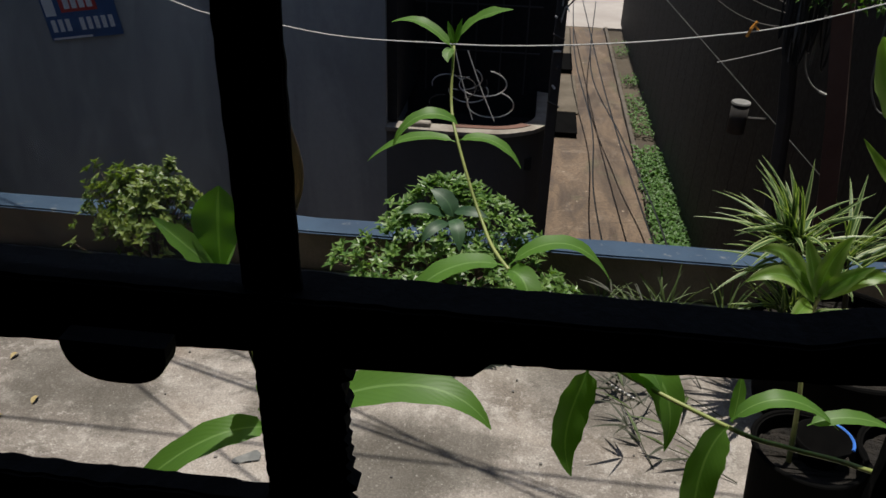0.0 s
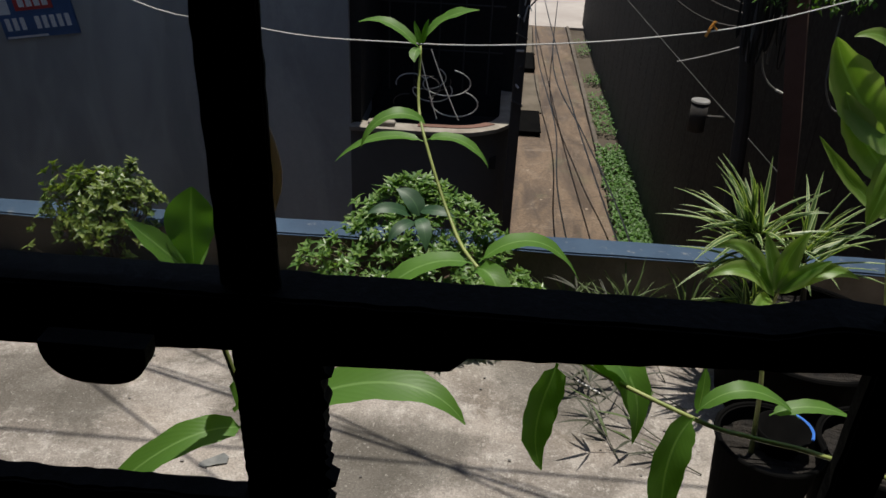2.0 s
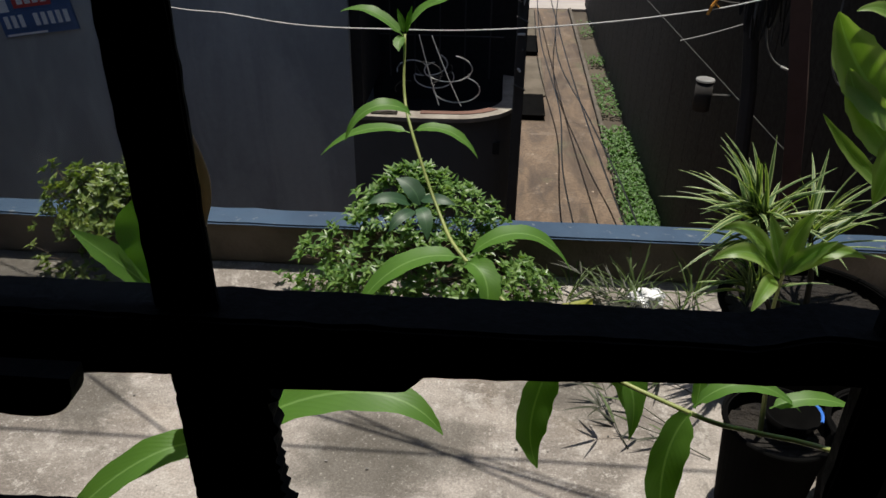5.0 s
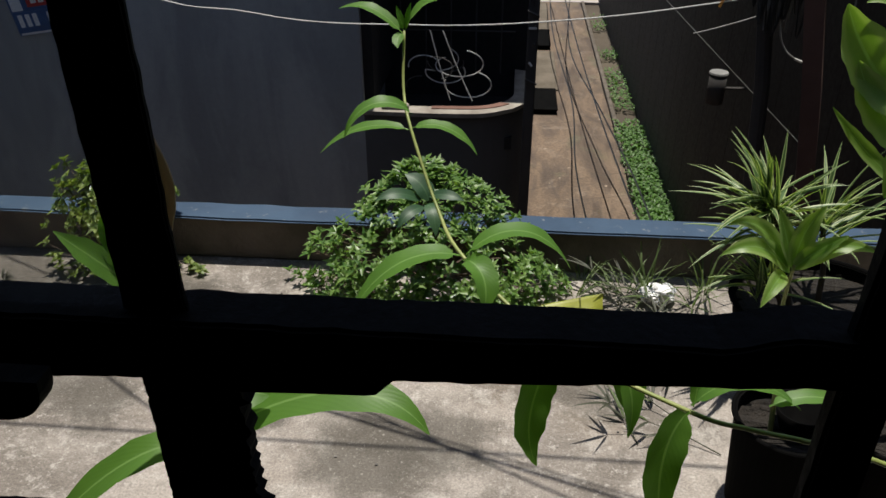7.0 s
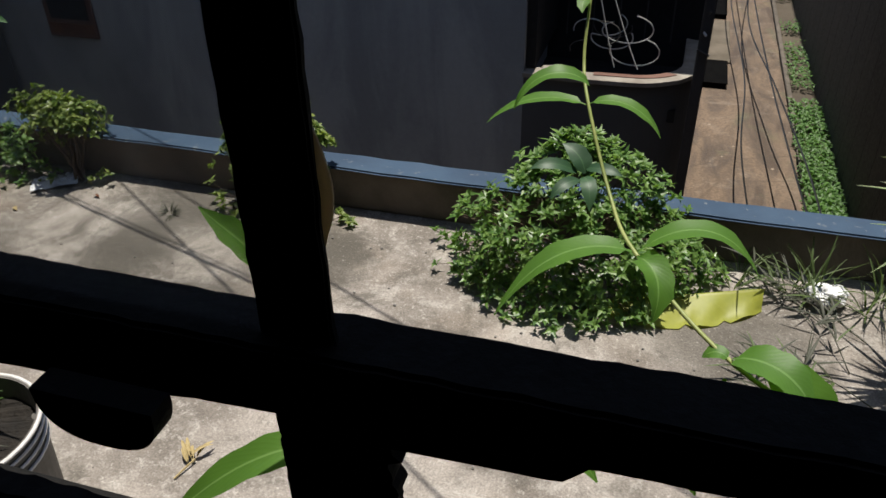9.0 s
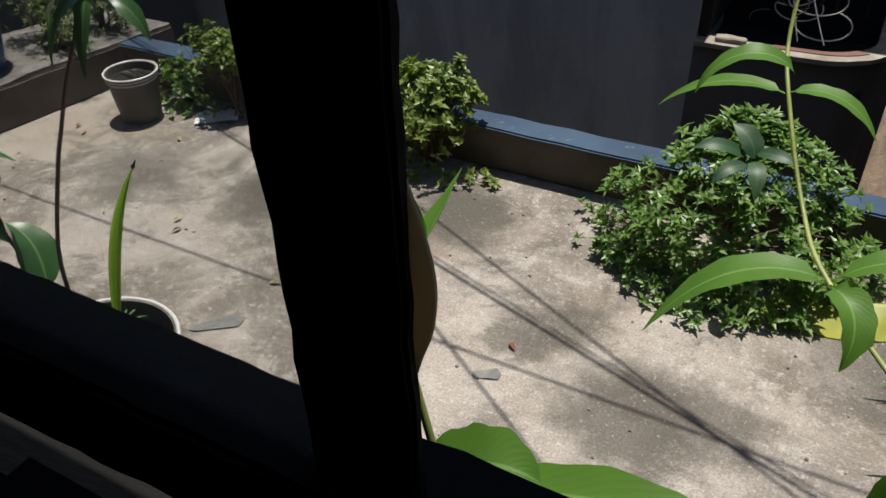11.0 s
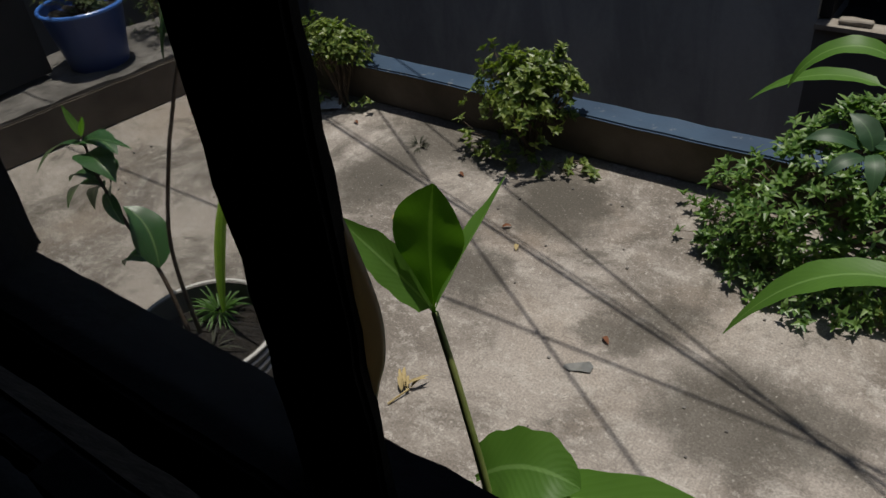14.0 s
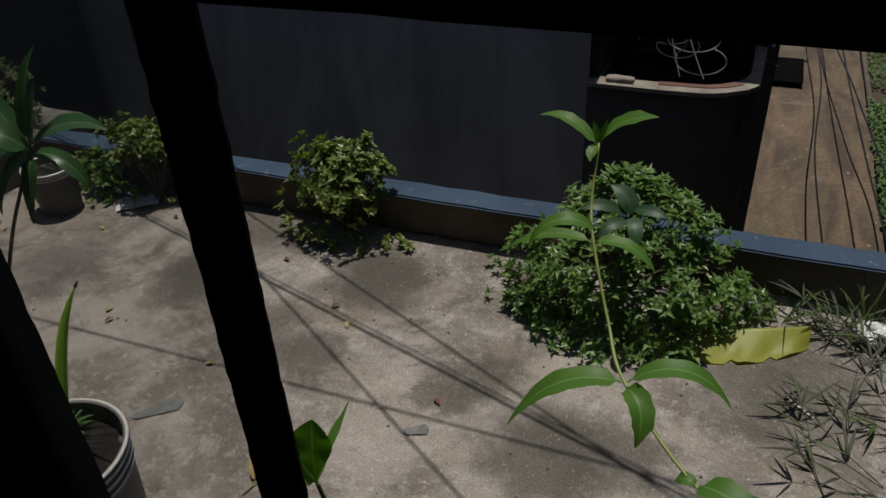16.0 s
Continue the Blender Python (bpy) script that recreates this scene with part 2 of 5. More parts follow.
M_LEDGE = surface("pale_ledge", (0.20, 0.17, 0.14), (0.36, 0.33, 0.28), 6.0, 0.9, 50, 0.4, 0.004)
M_RUST = surface("rust_stain", (0.12, 0.045, 0.02), (0.20, 0.08, 0.035), 8.0, 0.9, 60, 0.3, 0.002)
M_ALLEY = alley_material()
M_FOOTING = surface("mossy_footing", (0.075, 0.060, 0.038), (0.165, 0.135, 0.100), 1.4, 0.9, 22, 0.5, 0.008)
M_PALE = surface("pale_concrete", (0.35, 0.31, 0.28), (0.46, 0.42, 0.38), 0.8, 0.9, 18, 0.4, 0.006)
M_EARTH = surface("earth", (0.055, 0.042, 0.03), (0.10, 0.08, 0.055), 0.6, 0.95, 9, 0.5, 0.02)
# Dark brown taken to near-black: the wall's shade is partly in the colour.
M_FENCE = surface("shade_brown_sheet", (0.009, 0.007, 0.0055), (0.018, 0.014, 0.011), 1.2, 0.8, 20, 0.3, 0.004)
M_POST = surface("red_brown_post", (0.12, 0.058, 0.042), (0.19, 0.098, 0.072), 3.0, 0.8, 40, 0.3, 0.003)
M_GREYPOST = surface("grey_post", (0.04, 0.038, 0.036), (0.065, 0.06, 0.056), 3.0, 0.8, 40, 0.3, 0.003)
M_CABLE = surface("black_cable", (0.010, 0.010, 0.011), (0.02, 0.02, 0.02), 30.0, 0.45, 200, 0, 0)
M_WHITECABLE = surface("pale_cable", (0.50, 0.50, 0.48), (0.66, 0.65, 0.62), 20.0, 0.4, 200, 0, 0)
M_DIMWIRE = surface("dull_grey_wire", (0.16, 0.16, 0.155), (0.26, 0.26, 0.25), 6.0, 0.6, 100, 0, 0)
M_ORANGE = surface("orange_tie", (0.62, 0.26, 0.03), (0.72, 0.33, 0.05), 60.0, 0.5, 200, 0, 0)
M_BLUE = surface("blue_plastic", (0.008, 0.034, 0.17), (0.014, 0.052, 0.23), 5.0, 0.4, 120, 0.05, 0.001)
M_BLUERIM = surface("bright_blue_rim", (0.05, 0.18, 0.65), (0.08, 0.24, 0.72), 8.0, 0.35, 120, 0, 0)
M_BUCKET = surface("grey_pail_plastic", (0.075, 0.068, 0.058), (0.13, 0.12, 0.105), 7.0, 0.55, 120, 0.1, 0.001)
M_PAILTAN = surface("tan_pail_plastic", (0.30, 0.20, 0.055), (0.38, 0.26, 0.09), 9.0, 0.5, 120, 0.1, 0.001)
M_PAILWHITE = surface("white_plastic_ridge", (0.62, 0.60, 0.57), (0.75, 0.73, 0.70), 12.0, 0.4, 120, 0, 0)
# Tub black and soil dark: the plants' shade is put into both colours.
M_TUB = surface("shade_black_plastic", (0.003, 0.003, 0.003), (0.006, 0.0058, 0.0055), 8.0, 0.85, 90, 0.1, 0.002, spec=0.02)
M_SOIL = surface("potting_soil", (0.009, 0.007, 0.005), (0.026, 0.020, 0.014), 25.0, 0.95, 130, 1.0, 0.012)
M_PAPER = surface("crumpled_white_paper", (0.62, 0.63, 0.66), (0.75, 0.75, 0.76), 30.0, 0.7, 200, 0.2, 0.001)
M_BAG = surface("white_plastic_bag", (0.72, 0.72, 0.72), (0.82, 0.82, 0.81), 30.0, 0.35, 150, 0.3, 0.002)
# Sill colour holds the deep shade below the window.
M_SILL = surface("shade_black_sill", (0.007, 0.0065, 0.006), (0.014, 0.013, 0.012), 9.0, 0.9, 80, 0.5, 0.003, spec=0.2)
M_FILM = surface("grey_blue_film", (0.115, 0.12, 0.115), (0.20, 0.20, 0.185), 30.0, 0.5, 200, 0.3, 0.002)
M_DRY = surface("dry_straw", (0.32, 0.24, 0.10), (0.45, 0.36, 0.18), 60.0, 0.8, 300, 0.2, 0.001)
M_BARK = surface("brown_stem", (0.06, 0.04, 0.025), (0.12, 0.085, 0.055), 40.0, 0.8, 250, 0.5, 0.001)
M_GREENSTEM = surface("green_stem", (0.20, 0.25, 0.06), (0.34, 0.37, 0.12), 40.0, 0.5, 300, 0.1, 0.0005)
M_BANNER = surface("blue_banner_vinyl", (0.03, 0.09, 0.24), (0.05, 0.13, 0.32), 4.0, 0.5, 60, 0, 0)
M_BANNERRED = surface("red_banner_print", (0.5, 0.03, 0.03), (0.6, 0.06, 0.05), 4.0, 0.5, 60, 0, 0)
M_BANNERWHITE = surface("white_banner_print", (0.78, 0.80, 0.82), (0.85, 0.86, 0.88), 4.0, 0.5, 60, 0, 0)

F_SHRUB = foliage("small_green_leaf", (0.06, 0.135, 0.030), (0.17, 0.27, 0.07), 0.38, 0.3, ribs=False)
F_SHRUB_YELLOW = foliage("variegated_leaf", (0.072, 0.125, 0.026), (0.215, 0.265, 0.070), 0.4, 0.3, ribs=False)
F_GLOSSY = foliage("glossy_dark_leaf", (0.028, 0.085, 0.03), (0.065, 0.145, 0.048), 0.36, 0.2, (0.12, 0.2, 0.08))
F_VINE = foliage("bright_green_leaf", (0.085, 0.195, 0.030), (0.115, 0.24, 0.042), 0.5, 0.45, (0.17, 0.31, 0.085))
F_SPIDER = foliage("striped_blade", (0.04, 0.095, 0.025), (0.08, 0.14, 0.042), 0.45, 0.25, ribs=False, edge=(0.36, 0.42, 0.20))
F_BROAD = foliage("broad_pale_green_leaf", (0.14, 0.26, 0.045), (0.20, 0.32, 0.07), 0.4, 0.5, (0.2, 0.34, 0.1), edge=(0.24, 0.34, 0.11))
F_GRASS = foliage("grass_blade", (0.05, 0.09, 0.025), (0.12, 0.15, 0.05), 0.6, 0.25, ribs=False)
F_SEDGE = foliage("dark_sedge", (0.03, 0.035, 0.022), (0.06, 0.06, 0.035), 0.6, 0.15, ribs=False)
F_COVER = foliage("ground_cover_leaf", (0.05, 0.12, 0.02), (0.09, 0.19, 0.035), 0.5, 0.25, ribs=False)
F_SEEDLING = foliage("dull_dark_leaf", (0.022, 0.062, 0.026), (0.040, 0.095, 0.038), 0.5, 0.15, (0.05, 0.11, 0.045))
F_HUSK = foliage("dried_husk", (0.50, 0.43, 0.31), (0.58, 0.50, 0.37), 0.6, 0.6, ribs=False, glow=(1.3, 1.2, 1.05))
F_YELLOW = foliage("yellowed_leaf", (0.30, 0.33, 0.05), (0.36, 0.36, 0.06), 0.5, 0.3, (0.42, 0.42, 0.14))


# ---- builders ----
def finish(name, bm, material, parent=None, label="", smooth=False):
    me = bpy.data.meshes.new(name)
    if smooth:
        for f in bm.faces:
            f.smooth = True
    bm.to_mesh(me)
    bm.free()
    if material is not None:
        me.materials.append(material)
    ob = new(name, me)
    if parent is not None:
        ob.parent = parent
    if label:
        tagged(ob, label)
    return ob


def part(name, bm, material, parent, label="", smooth=False):
    return finish(name, bm, material, parent, label, smooth)


def thing(name, place, label, category, group="", kind=""):
    ob = new(name)
    ob.location = place
    ob.empty_display_size = 0.05
    return tagged(ob, label, category, group, kind)


def box(x0, x1, y0, y1, z0, z1, bevel=0.0, bm=None, segs=1):
    own = bm is None
    b = bmesh.new()
    bmesh.ops.create_cube(b, size=1)
    for v in b.verts:
        v.co = ((x0 + x1) / 2 + v.co.x * (x1 - x0), (y0 + y1) / 2 + v.co.y * (y1 - y0), (z0 + z1) / 2 + v.co.z * (z1 - z0))
    if bevel:
        bmesh.ops.bevel(b, geom=b.edges[:], offset=bevel, segments=segs, affect="EDGES")
    if own:
        return b
    join(bm, b)
    return bm


def join(bm, other):
    me = bpy.data.meshes.new("tmp")
    other.to_mesh(me)
    other.free()
    bm.from_mesh(me)
    bpy.data.meshes.remove(me)


def roughen(bm, cuts, amount, scale, axis=None, seed=0.0):
    """Subdivide and push vertices about with noise: worn, uneven edges."""
    bmesh.ops.subdivide_edges(bm, edges=bm.edges[:], cuts=cuts, use_grid_fill=True)
    for v in bm.verts:
        n = noise.noise_vector(v.co * scale + Vector((seed, seed, seed))) * amount
        if axis == "z":
            n = Vector((0, 0, n.z))
        v.co += n
    return bm


def tube(points, radius, bm=None, sides=6, taper=None):
    """A round rod along points; taper: the radius at its end."""
    bm = bm or bmesh.new()
    pts = [Vector(p) for p in points]
    rings = []
    ref = Vector((0.31, 0.2, 0.93)).normalized()
    for i, p in enumerate(pts):
        d = (pts[min(i + 1, len(pts) - 1)] - pts[max(i - 1, 0)]).normalized()
        a = d.cross(ref)
        if a.length < 1e-3:
            a = d.cross(Vector((1, 0, 0)))
        a.normalize()
        c = d.cross(a)
        r = radius if taper is None else radius + (taper - radius) * i / (len(pts) - 1)
        rings.append([bm.verts.new(p + (a * math.cos(k * math.tau / sides) + c * math.sin(k * math.tau / sides)) * r) for k in range(sides)])
    for r0, r1 in zip(rings, rings[1:]):
        for k in range(sides):
            bm.faces.new((r0[k], r0[(k + 1) % sides], r1[(k + 1) % sides], r1[k]))
    bm.faces.new(rings[0][::-1])
    bm.faces.new(rings[-1])
    return bm


def spline(pts, n=8):
    """Smooth points through the given ones."""
    p = [Vector(q) for q in pts]
    p = [p[0] * 2 - p[1]] + p + [p[-1] * 2 - p[-2]]
    out = []
    for i in range(1, len(p) - 2):
        for k in range(n):
            s = k / n
            out.append(0.5 * (2 * p[i] + (p[i + 1] - p[i - 1]) * s + (2 * p[i - 1] - 5 * p[i] + 4 * p[i + 1] - p[i + 2]) * s * s
                              + (3 * p[i] - p[i - 1] - 3 * p[i + 1] + p[i + 2]) * s ** 3))
    return out + [p[-2]]


def sag(a, b, drop, n=14):
    a, b = Vector(a), Vector(b)
    return [a.lerp(b, i / n) - Vector((0, 0, drop * 4 * (i / n) * (1 - i / n))) for i in range(n + 1)]


def lathe(profile, bm=None, sides=32, centre=(0, 0, 0)):
    """Turn (radius, height) pairs round the upright axis."""
    bm = bm or bmesh.new()
    c = Vector(centre)
    rings = [[bm.verts.new(c + Vector((r * math.cos(k * math.tau / sides), r * math.sin(k * math.tau / sides), z))) for k in range(sides)] for r, z in profile]
    for r0, r1 in zip(rings, rings[1:]):
        for k in range(sides):
            bm.faces.new((r0[k], r0[(k + 1) % sides], r1[(k + 1) % sides], r1[k]))
    bm.faces.new(rings[0][::-1])
    bm.faces.new(rings[-1])
    return bm


def blade(bm, a, c, b, width, up=(0, 0, 1), segs=10, across=4, fold=0.22, wave=0.0, power=0.75, rnd=None):
    """A leaf from a to b bent through c, widest a little below its middle, folded along the midrib."""
    a, c, b = Vector(a), Vector(c), Vector(b)
    uv = bm.loops.layers.uv.verify()
    rows = []
    phase = (rnd or random).random() * 6
    for i in range(segs + 1):
        s = i / segs
        p = a * (1 - s) ** 2 + c * (2 * s * (1 - s)) + b * s * s
        d = ((c - a) * (1 - s) + (b - c) * s)
        d = d.normalized() if d.length > 1e-6 else Vector((0, 0, 1))
        side = d.cross(Vector(up))
        side = side.normalized() if side.length > 1e-4 else Vector((1, 0, 0))
        nor = side.cross(d)
        w = width * 0.5 * (math.sin(math.pi * min(1, s) ** power) ** 0.85 if 0 < s < 1 else 0.0)
        w = max(w, width * 0.02)
        row = []
        for k in range(across + 1):
            u = 2 * k / across - 1
            lift = abs(u) * fold * w + wave * w * math.sin(s * 17 + phase + (1.5 if u > 0 else 0)) * abs(u)
            row.append((bm.verts.new(p + side * u * w + nor * lift), k / across, s))
        rows.append(row)
    for r0, r1 in zip(rows, rows[1:]):
        for k in range(across):
            q = (r0[k], r0[k + 1], r1[k + 1], r1[k])
            f = bm.faces.new([v[0] for v in q])
            f.smooth = True
            for loop, v in zip(f.loops, q):
                loop[uv].uv = (v[1], v[2])
    return bm


def bent_leaf(bm, a, c1, c2, b, width, up=(0, 0, 1), segs=18, across=6, fold=0.18, wave=0.05, full=0.55, phase=0.0):
    """A broad leaf along a doubly bent midrib, drawn out to a fine tip, its margin gently wavy."""
    a, c1, c2, b = Vector(a), Vector(c1), Vector(c2), Vector(b)
    uv = bm.loops.layers.uv.verify()
    rows = []
    for i in range(segs + 1):
        s = i / segs
        k = 1 - s
        p = a * k ** 3 + c1 * (3 * k * k * s) + c2 * (3 * k * s * s) + b * s ** 3
        d = ((c1 - a) * k * k + (c2 - c1) * 2 * k * s + (b - c2) * s * s).normalized()
        side = d.cross(Vector(up))
        side = side.normalized() if side.length > 1e-4 else Vector((1, 0, 0))
        nor = side.cross(d)
        w = width * 0.5 * max(0.03, math.sin(math.pi * s ** 0.85)) ** full * (1 - 0.55 * max(0.0, s - 0.72) / 0.28)
        w *= 1 + 0.05 * math.sin(s * 31 + phase)
        if s < 0.06 or i == segs:
            w = width * (0.05 if i < segs else 0.015)
        row = []
        for j in range(across + 1):
            u = 2 * j / across - 1
            lift = abs(u) ** 1.4 * fold * w + wave * w * math.sin(s * 15 + phase + (1.9 if u > 0 else 0)) * abs(u)
            row.append((bm.verts.new(p + side * u * w + nor * lift), j / across, s))
        rows.append(row)
    for r0, r1 in zip(rows, rows[1:]):
        for j in range(across):
            q = (r0[j], r0[j + 1], r1[j + 1], r1[j])
            f = bm.faces.new([v[0] for v in q])
            f.smooth = True
            for loop, v in zip(f.loops, q):
                loop[uv].uv = (v[1], v[2])
    return bm


def small_leaf(bm, p, d, n, length, width, rnd, curl=0.25):
    """A pointed leaflet of six triangles."""
    uv = bm.loops.layers.uv.verify()
    d = d.normalized()
    s = d.cross(n)
    s = s.normalized() if s.length > 1e-3 else Vector((1, 0, 0))
    n = s.cross(d)
    m0 = p + d * length * 0.42 + n * length * 0.06
    tip = p + d * length - n * length * curl
    l = p + d * length * 0.45 + s * width * 0.5 + n * width * 0.22
    r = p + d * length * 0.45 - s * width * 0.5 + n * width * 0.22
    v = [bm.verts.new(q) for q in (p, l, m0, r, tip)]
    uvs = [(0.5, 0), (0, 0.45), (0.5, 0.42), (1, 0.45), (0.5, 1)]
    for ids in ((0, 2, 1), (0, 3, 2), (1, 2, 4), (2, 3, 4)):
        f = bm.faces.new([v[i] for i in ids])
        for loop, i in zip(f.loops, ids):
            loop[uv].uv = uvs[i]


def unit(rnd):
    z = rnd.uniform(-1, 1)
    a = rnd.uniform(0, math.tau)
    r = math.sqrt(1 - z * z)
    return Vector((r * math.cos(a), r * math.sin(a), z))


# ---- the room behind the camera and the window ----
def wall_with_opening(name, x0, x1, z0, z1, y0, y1, ox0, ox1, oz0, oz1, material):
    bm = bmesh.new()
    box(x0, ox0, y0, y1, z0, z1, bm=bm)
    box(ox1, x1, y0, y1, z0, z1, bm=bm)
    box(ox0, ox1, y0, y1, z0, oz0, bm=bm)
    box(ox0, ox1, y0, y1, oz1, z1, bm=bm)
    return tagged(finish(name, bm, material), "thick rendered house wall with a small window opening", "wall", kind="structure")


WIN_Y0, WIN_Y1 = 0.2825, 0.2895
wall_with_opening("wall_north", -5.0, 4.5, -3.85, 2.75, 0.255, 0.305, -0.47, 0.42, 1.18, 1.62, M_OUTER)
# Sill added to hide the sunlit slab below the rail.
b = bmesh.new()
rows = [[b.verts.new((x, y, z)) for y, z in ((0.3055, 1.184), (0.360, 1.114), (0.360, 1.06), (0.3055, 1.06))] for x in (-0.62, 0.56)]
for k in range(4):
    b.faces.new((rows[0][k], rows[0][(k + 1) % 4], rows[1][(k + 1) % 4], rows[1][k]))
b.faces.new(rows[0][::-1])
b.faces.new(rows[1])
bmesh.ops.recalc_face_normals(b, faces=b.faces)
tagged(finish("window_sill", b, M_SILL), "sloping concrete window sill with its shade in the colour", "sill", kind="structure")
# Unseen overhang, added to keep direct sun off the window bars.
tagged(finish("sunshade", box(-2.2, 2.2, 0.305, 0.475, 1.98, 2.06, 0.01), M_OUTER), "thin unseen slab added above a window to shade its bars", "sunshade", kind="structure")
# Unseen room shell, closed and dark so no light reaches the bars.
tagged(finish("wall_south", box(-1.62, 1.62, -3.02, -2.9, 0, 2.6), M_ROOM), "dark plain room wall", "wall", kind="structure")
tagged(finish("wall_west", box(-1.62, -1.5, -2.9, 0.25, 0, 2.6), M_ROOM), "dark plain room wall", "wall", kind="structure")
tagged(finish("wall_east", box(1.5, 1.62, -2.9, 0.25, 0, 2.6), M_ROOM), "dark plain room wall", "wall", kind="structure")
tagged(finish("floor", box(-1.5, 1.5, -2.9, 0.25, -0.1, 0.0), M_ROOM), "dark room floor", "floor", kind="structure")
tagged(finish("ceiling", box(-1.62, 1.62, -3.02, 0.25, 2.6, 2.7), M_ROOM), "dark room ceiling", "ceiling", kind="structure")

window = thing("window_1", (0, WIN_Y0, 1.2), "old dark steel casement window with chipped bars and a latch", "window", kind="structure")


def local(ob, parent):
    """Keep world-built geometry in place under a parent that stands elsewhere."""
    ob.matrix_parent_inverse = Matrix.Translation(parent.location).inverted()
    return ob


def wpart(name, bm, mat, parent, label="", smooth=False):
    return local(part(name, bm, mat, parent, label, smooth), parent)


def worn_bar(x0, x1, z0, z1, cuts=(14, 14), ragged=0.0006, seed=0.0, y0=WIN_Y0, y1=WIN_Y1):
    b = box(x0, x1, y0, y1, z0, z1)
    long = [e for e in b.edges if abs((e.verts[0].co - e.verts[1].co)[0 if (x1 - x0) > (z1 - z0) else 2]) > 1e-4]
    bmesh.ops.subdivide_edges(b, edges=long, cuts=cuts[0] * 3, use_grid_fill=True)
    bmesh.ops.bevel(b, geom=[e for e in b.edges if e.calc_face_angle(0) > 1.0], offset=min(0.0012, (y1 - y0) * 0.25), segments=2, affect="EDGES")
    for v in b.verts:
        v.co += noise.noise_vector(v.co * 160 + Vector((seed, 0, 0))) * ragged
    return b


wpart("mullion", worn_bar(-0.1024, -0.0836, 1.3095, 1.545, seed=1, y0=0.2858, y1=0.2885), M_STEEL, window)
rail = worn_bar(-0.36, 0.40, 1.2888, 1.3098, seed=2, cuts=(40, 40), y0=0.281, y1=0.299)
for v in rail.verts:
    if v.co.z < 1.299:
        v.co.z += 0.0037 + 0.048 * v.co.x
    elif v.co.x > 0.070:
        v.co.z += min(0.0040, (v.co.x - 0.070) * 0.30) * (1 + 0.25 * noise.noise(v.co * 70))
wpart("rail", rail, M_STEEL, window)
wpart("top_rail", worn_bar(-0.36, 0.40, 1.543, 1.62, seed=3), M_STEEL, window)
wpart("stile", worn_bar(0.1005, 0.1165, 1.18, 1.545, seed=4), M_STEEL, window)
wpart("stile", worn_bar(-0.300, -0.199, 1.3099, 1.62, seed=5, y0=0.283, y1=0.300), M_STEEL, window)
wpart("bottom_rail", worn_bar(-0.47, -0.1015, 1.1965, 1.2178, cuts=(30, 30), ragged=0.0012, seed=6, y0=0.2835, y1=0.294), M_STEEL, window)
# lower mullion: wider, its right edge crusted with old putty
b = box(-0.1000, -0.0706, WIN_Y0, WIN_Y1, 1.18, 1.2885)
bmesh.ops.subdivide_edges(b, edges=[e for e in b.edges if abs((e.verts[0].co - e.verts[1].co).z) > 0.01], cuts=60, use_grid_fill=True)
rnd = random.Random(5)
jag = [rnd.uniform(-0.0008, 0.0012) + (0.0022 if rnd.random() < 0.14 else 0) for _ in range(64)]
for v in b.verts:
    if v.co.x > -0.075:
        v.co.x += jag[int((v.co.z - 1.18) / 0.107 * 61) % 64]
    else:
        v.co.x += jag[int((v.co.z - 1.18) / 0.107 * 61) % 64] * 0.15
wpart("lower_mullion", b, M_STEEL, window, "steel bar edged with ragged old putty")
# plate under the rail, ending in a curved notch
b = bmesh.new()
outline = [(-0.0745, 1.294), (-0.0745, 1.2846), (-0.0500, 1.2856), (-0.0320, 1.2861), (-0.0290, 1.2866), (-0.0268, 1.2888), (-0.0246, 1.2911), (-0.0222, 1.294)]
f0 = [b.verts.new((x, WIN_Y0 - 0.001, z)) for x, z in outline]
f1 = [b.verts.new((x, WIN_Y1 - 0.003, z)) for x, z in outline]
b.faces.new(f0[::-1])
b.faces.new(f1)
for i in range(len(outline)):
    j = (i + 1) % len(outline)
    b.faces.new((f0[i], f0[j], f1[j], f1[i]))
bmesh.ops.recalc_face_normals(b, faces=b.faces)
wpart("catch_plate", b, M_STEEL, window)
# latch tongue hanging below the rail, with its boss on the inner face
b = bmesh.new()
outline = [(-0.1349 + 0.0164 * math.copysign(abs(math.cos(a)) ** 0.8, math.cos(a)), 1.3010 - 0.0146 * max(0.0, math.sin(a)) ** 0.75) for a in [math.pi - k * math.pi / 18 for k in range(19)]]
f0 = [b.verts.new((x, 0.2625, z)) for x, z in outline]
f1 = [b.verts.new((x, 0.2700, z)) for x, z in outline]
b.faces.new(f0[::-1])
b.faces.new(f1)
for i in range(len(outline)):
    j = (i + 1) % len(outline)
    b.faces.new((f0[i], f0[j], f1[j], f1[i]))
bmesh.ops.recalc_face_normals(b, faces=b.faces)
latch = wpart("latch", b, M_STEEL, window, "rounded dark steel latch tongue")
boss = tube([(-0.1515, 0.2745, 1.2985), (-0.118, 0.2745, 1.2985)], 0.0068, sides=14)
ob = finish("latch_barrel", boss, M_STEEL, latch, smooth=False)
ob.matrix_parent_inverse = Matrix.Translation(window.location).inverted()
# bowed strip peeling off the outer side of the mullion
b = bmesh.new()
pts = spline([(-0.0872, 0.2870, 1.370), (-0.0846, 0.2873, 1.363), (-0.0823, 0.2876, 1.352), (-0.0826, 0.2874, 1.344), (-0.0842, 0.2872, 1.338), (-0.0858, 0.2870, 1.331)], 6)
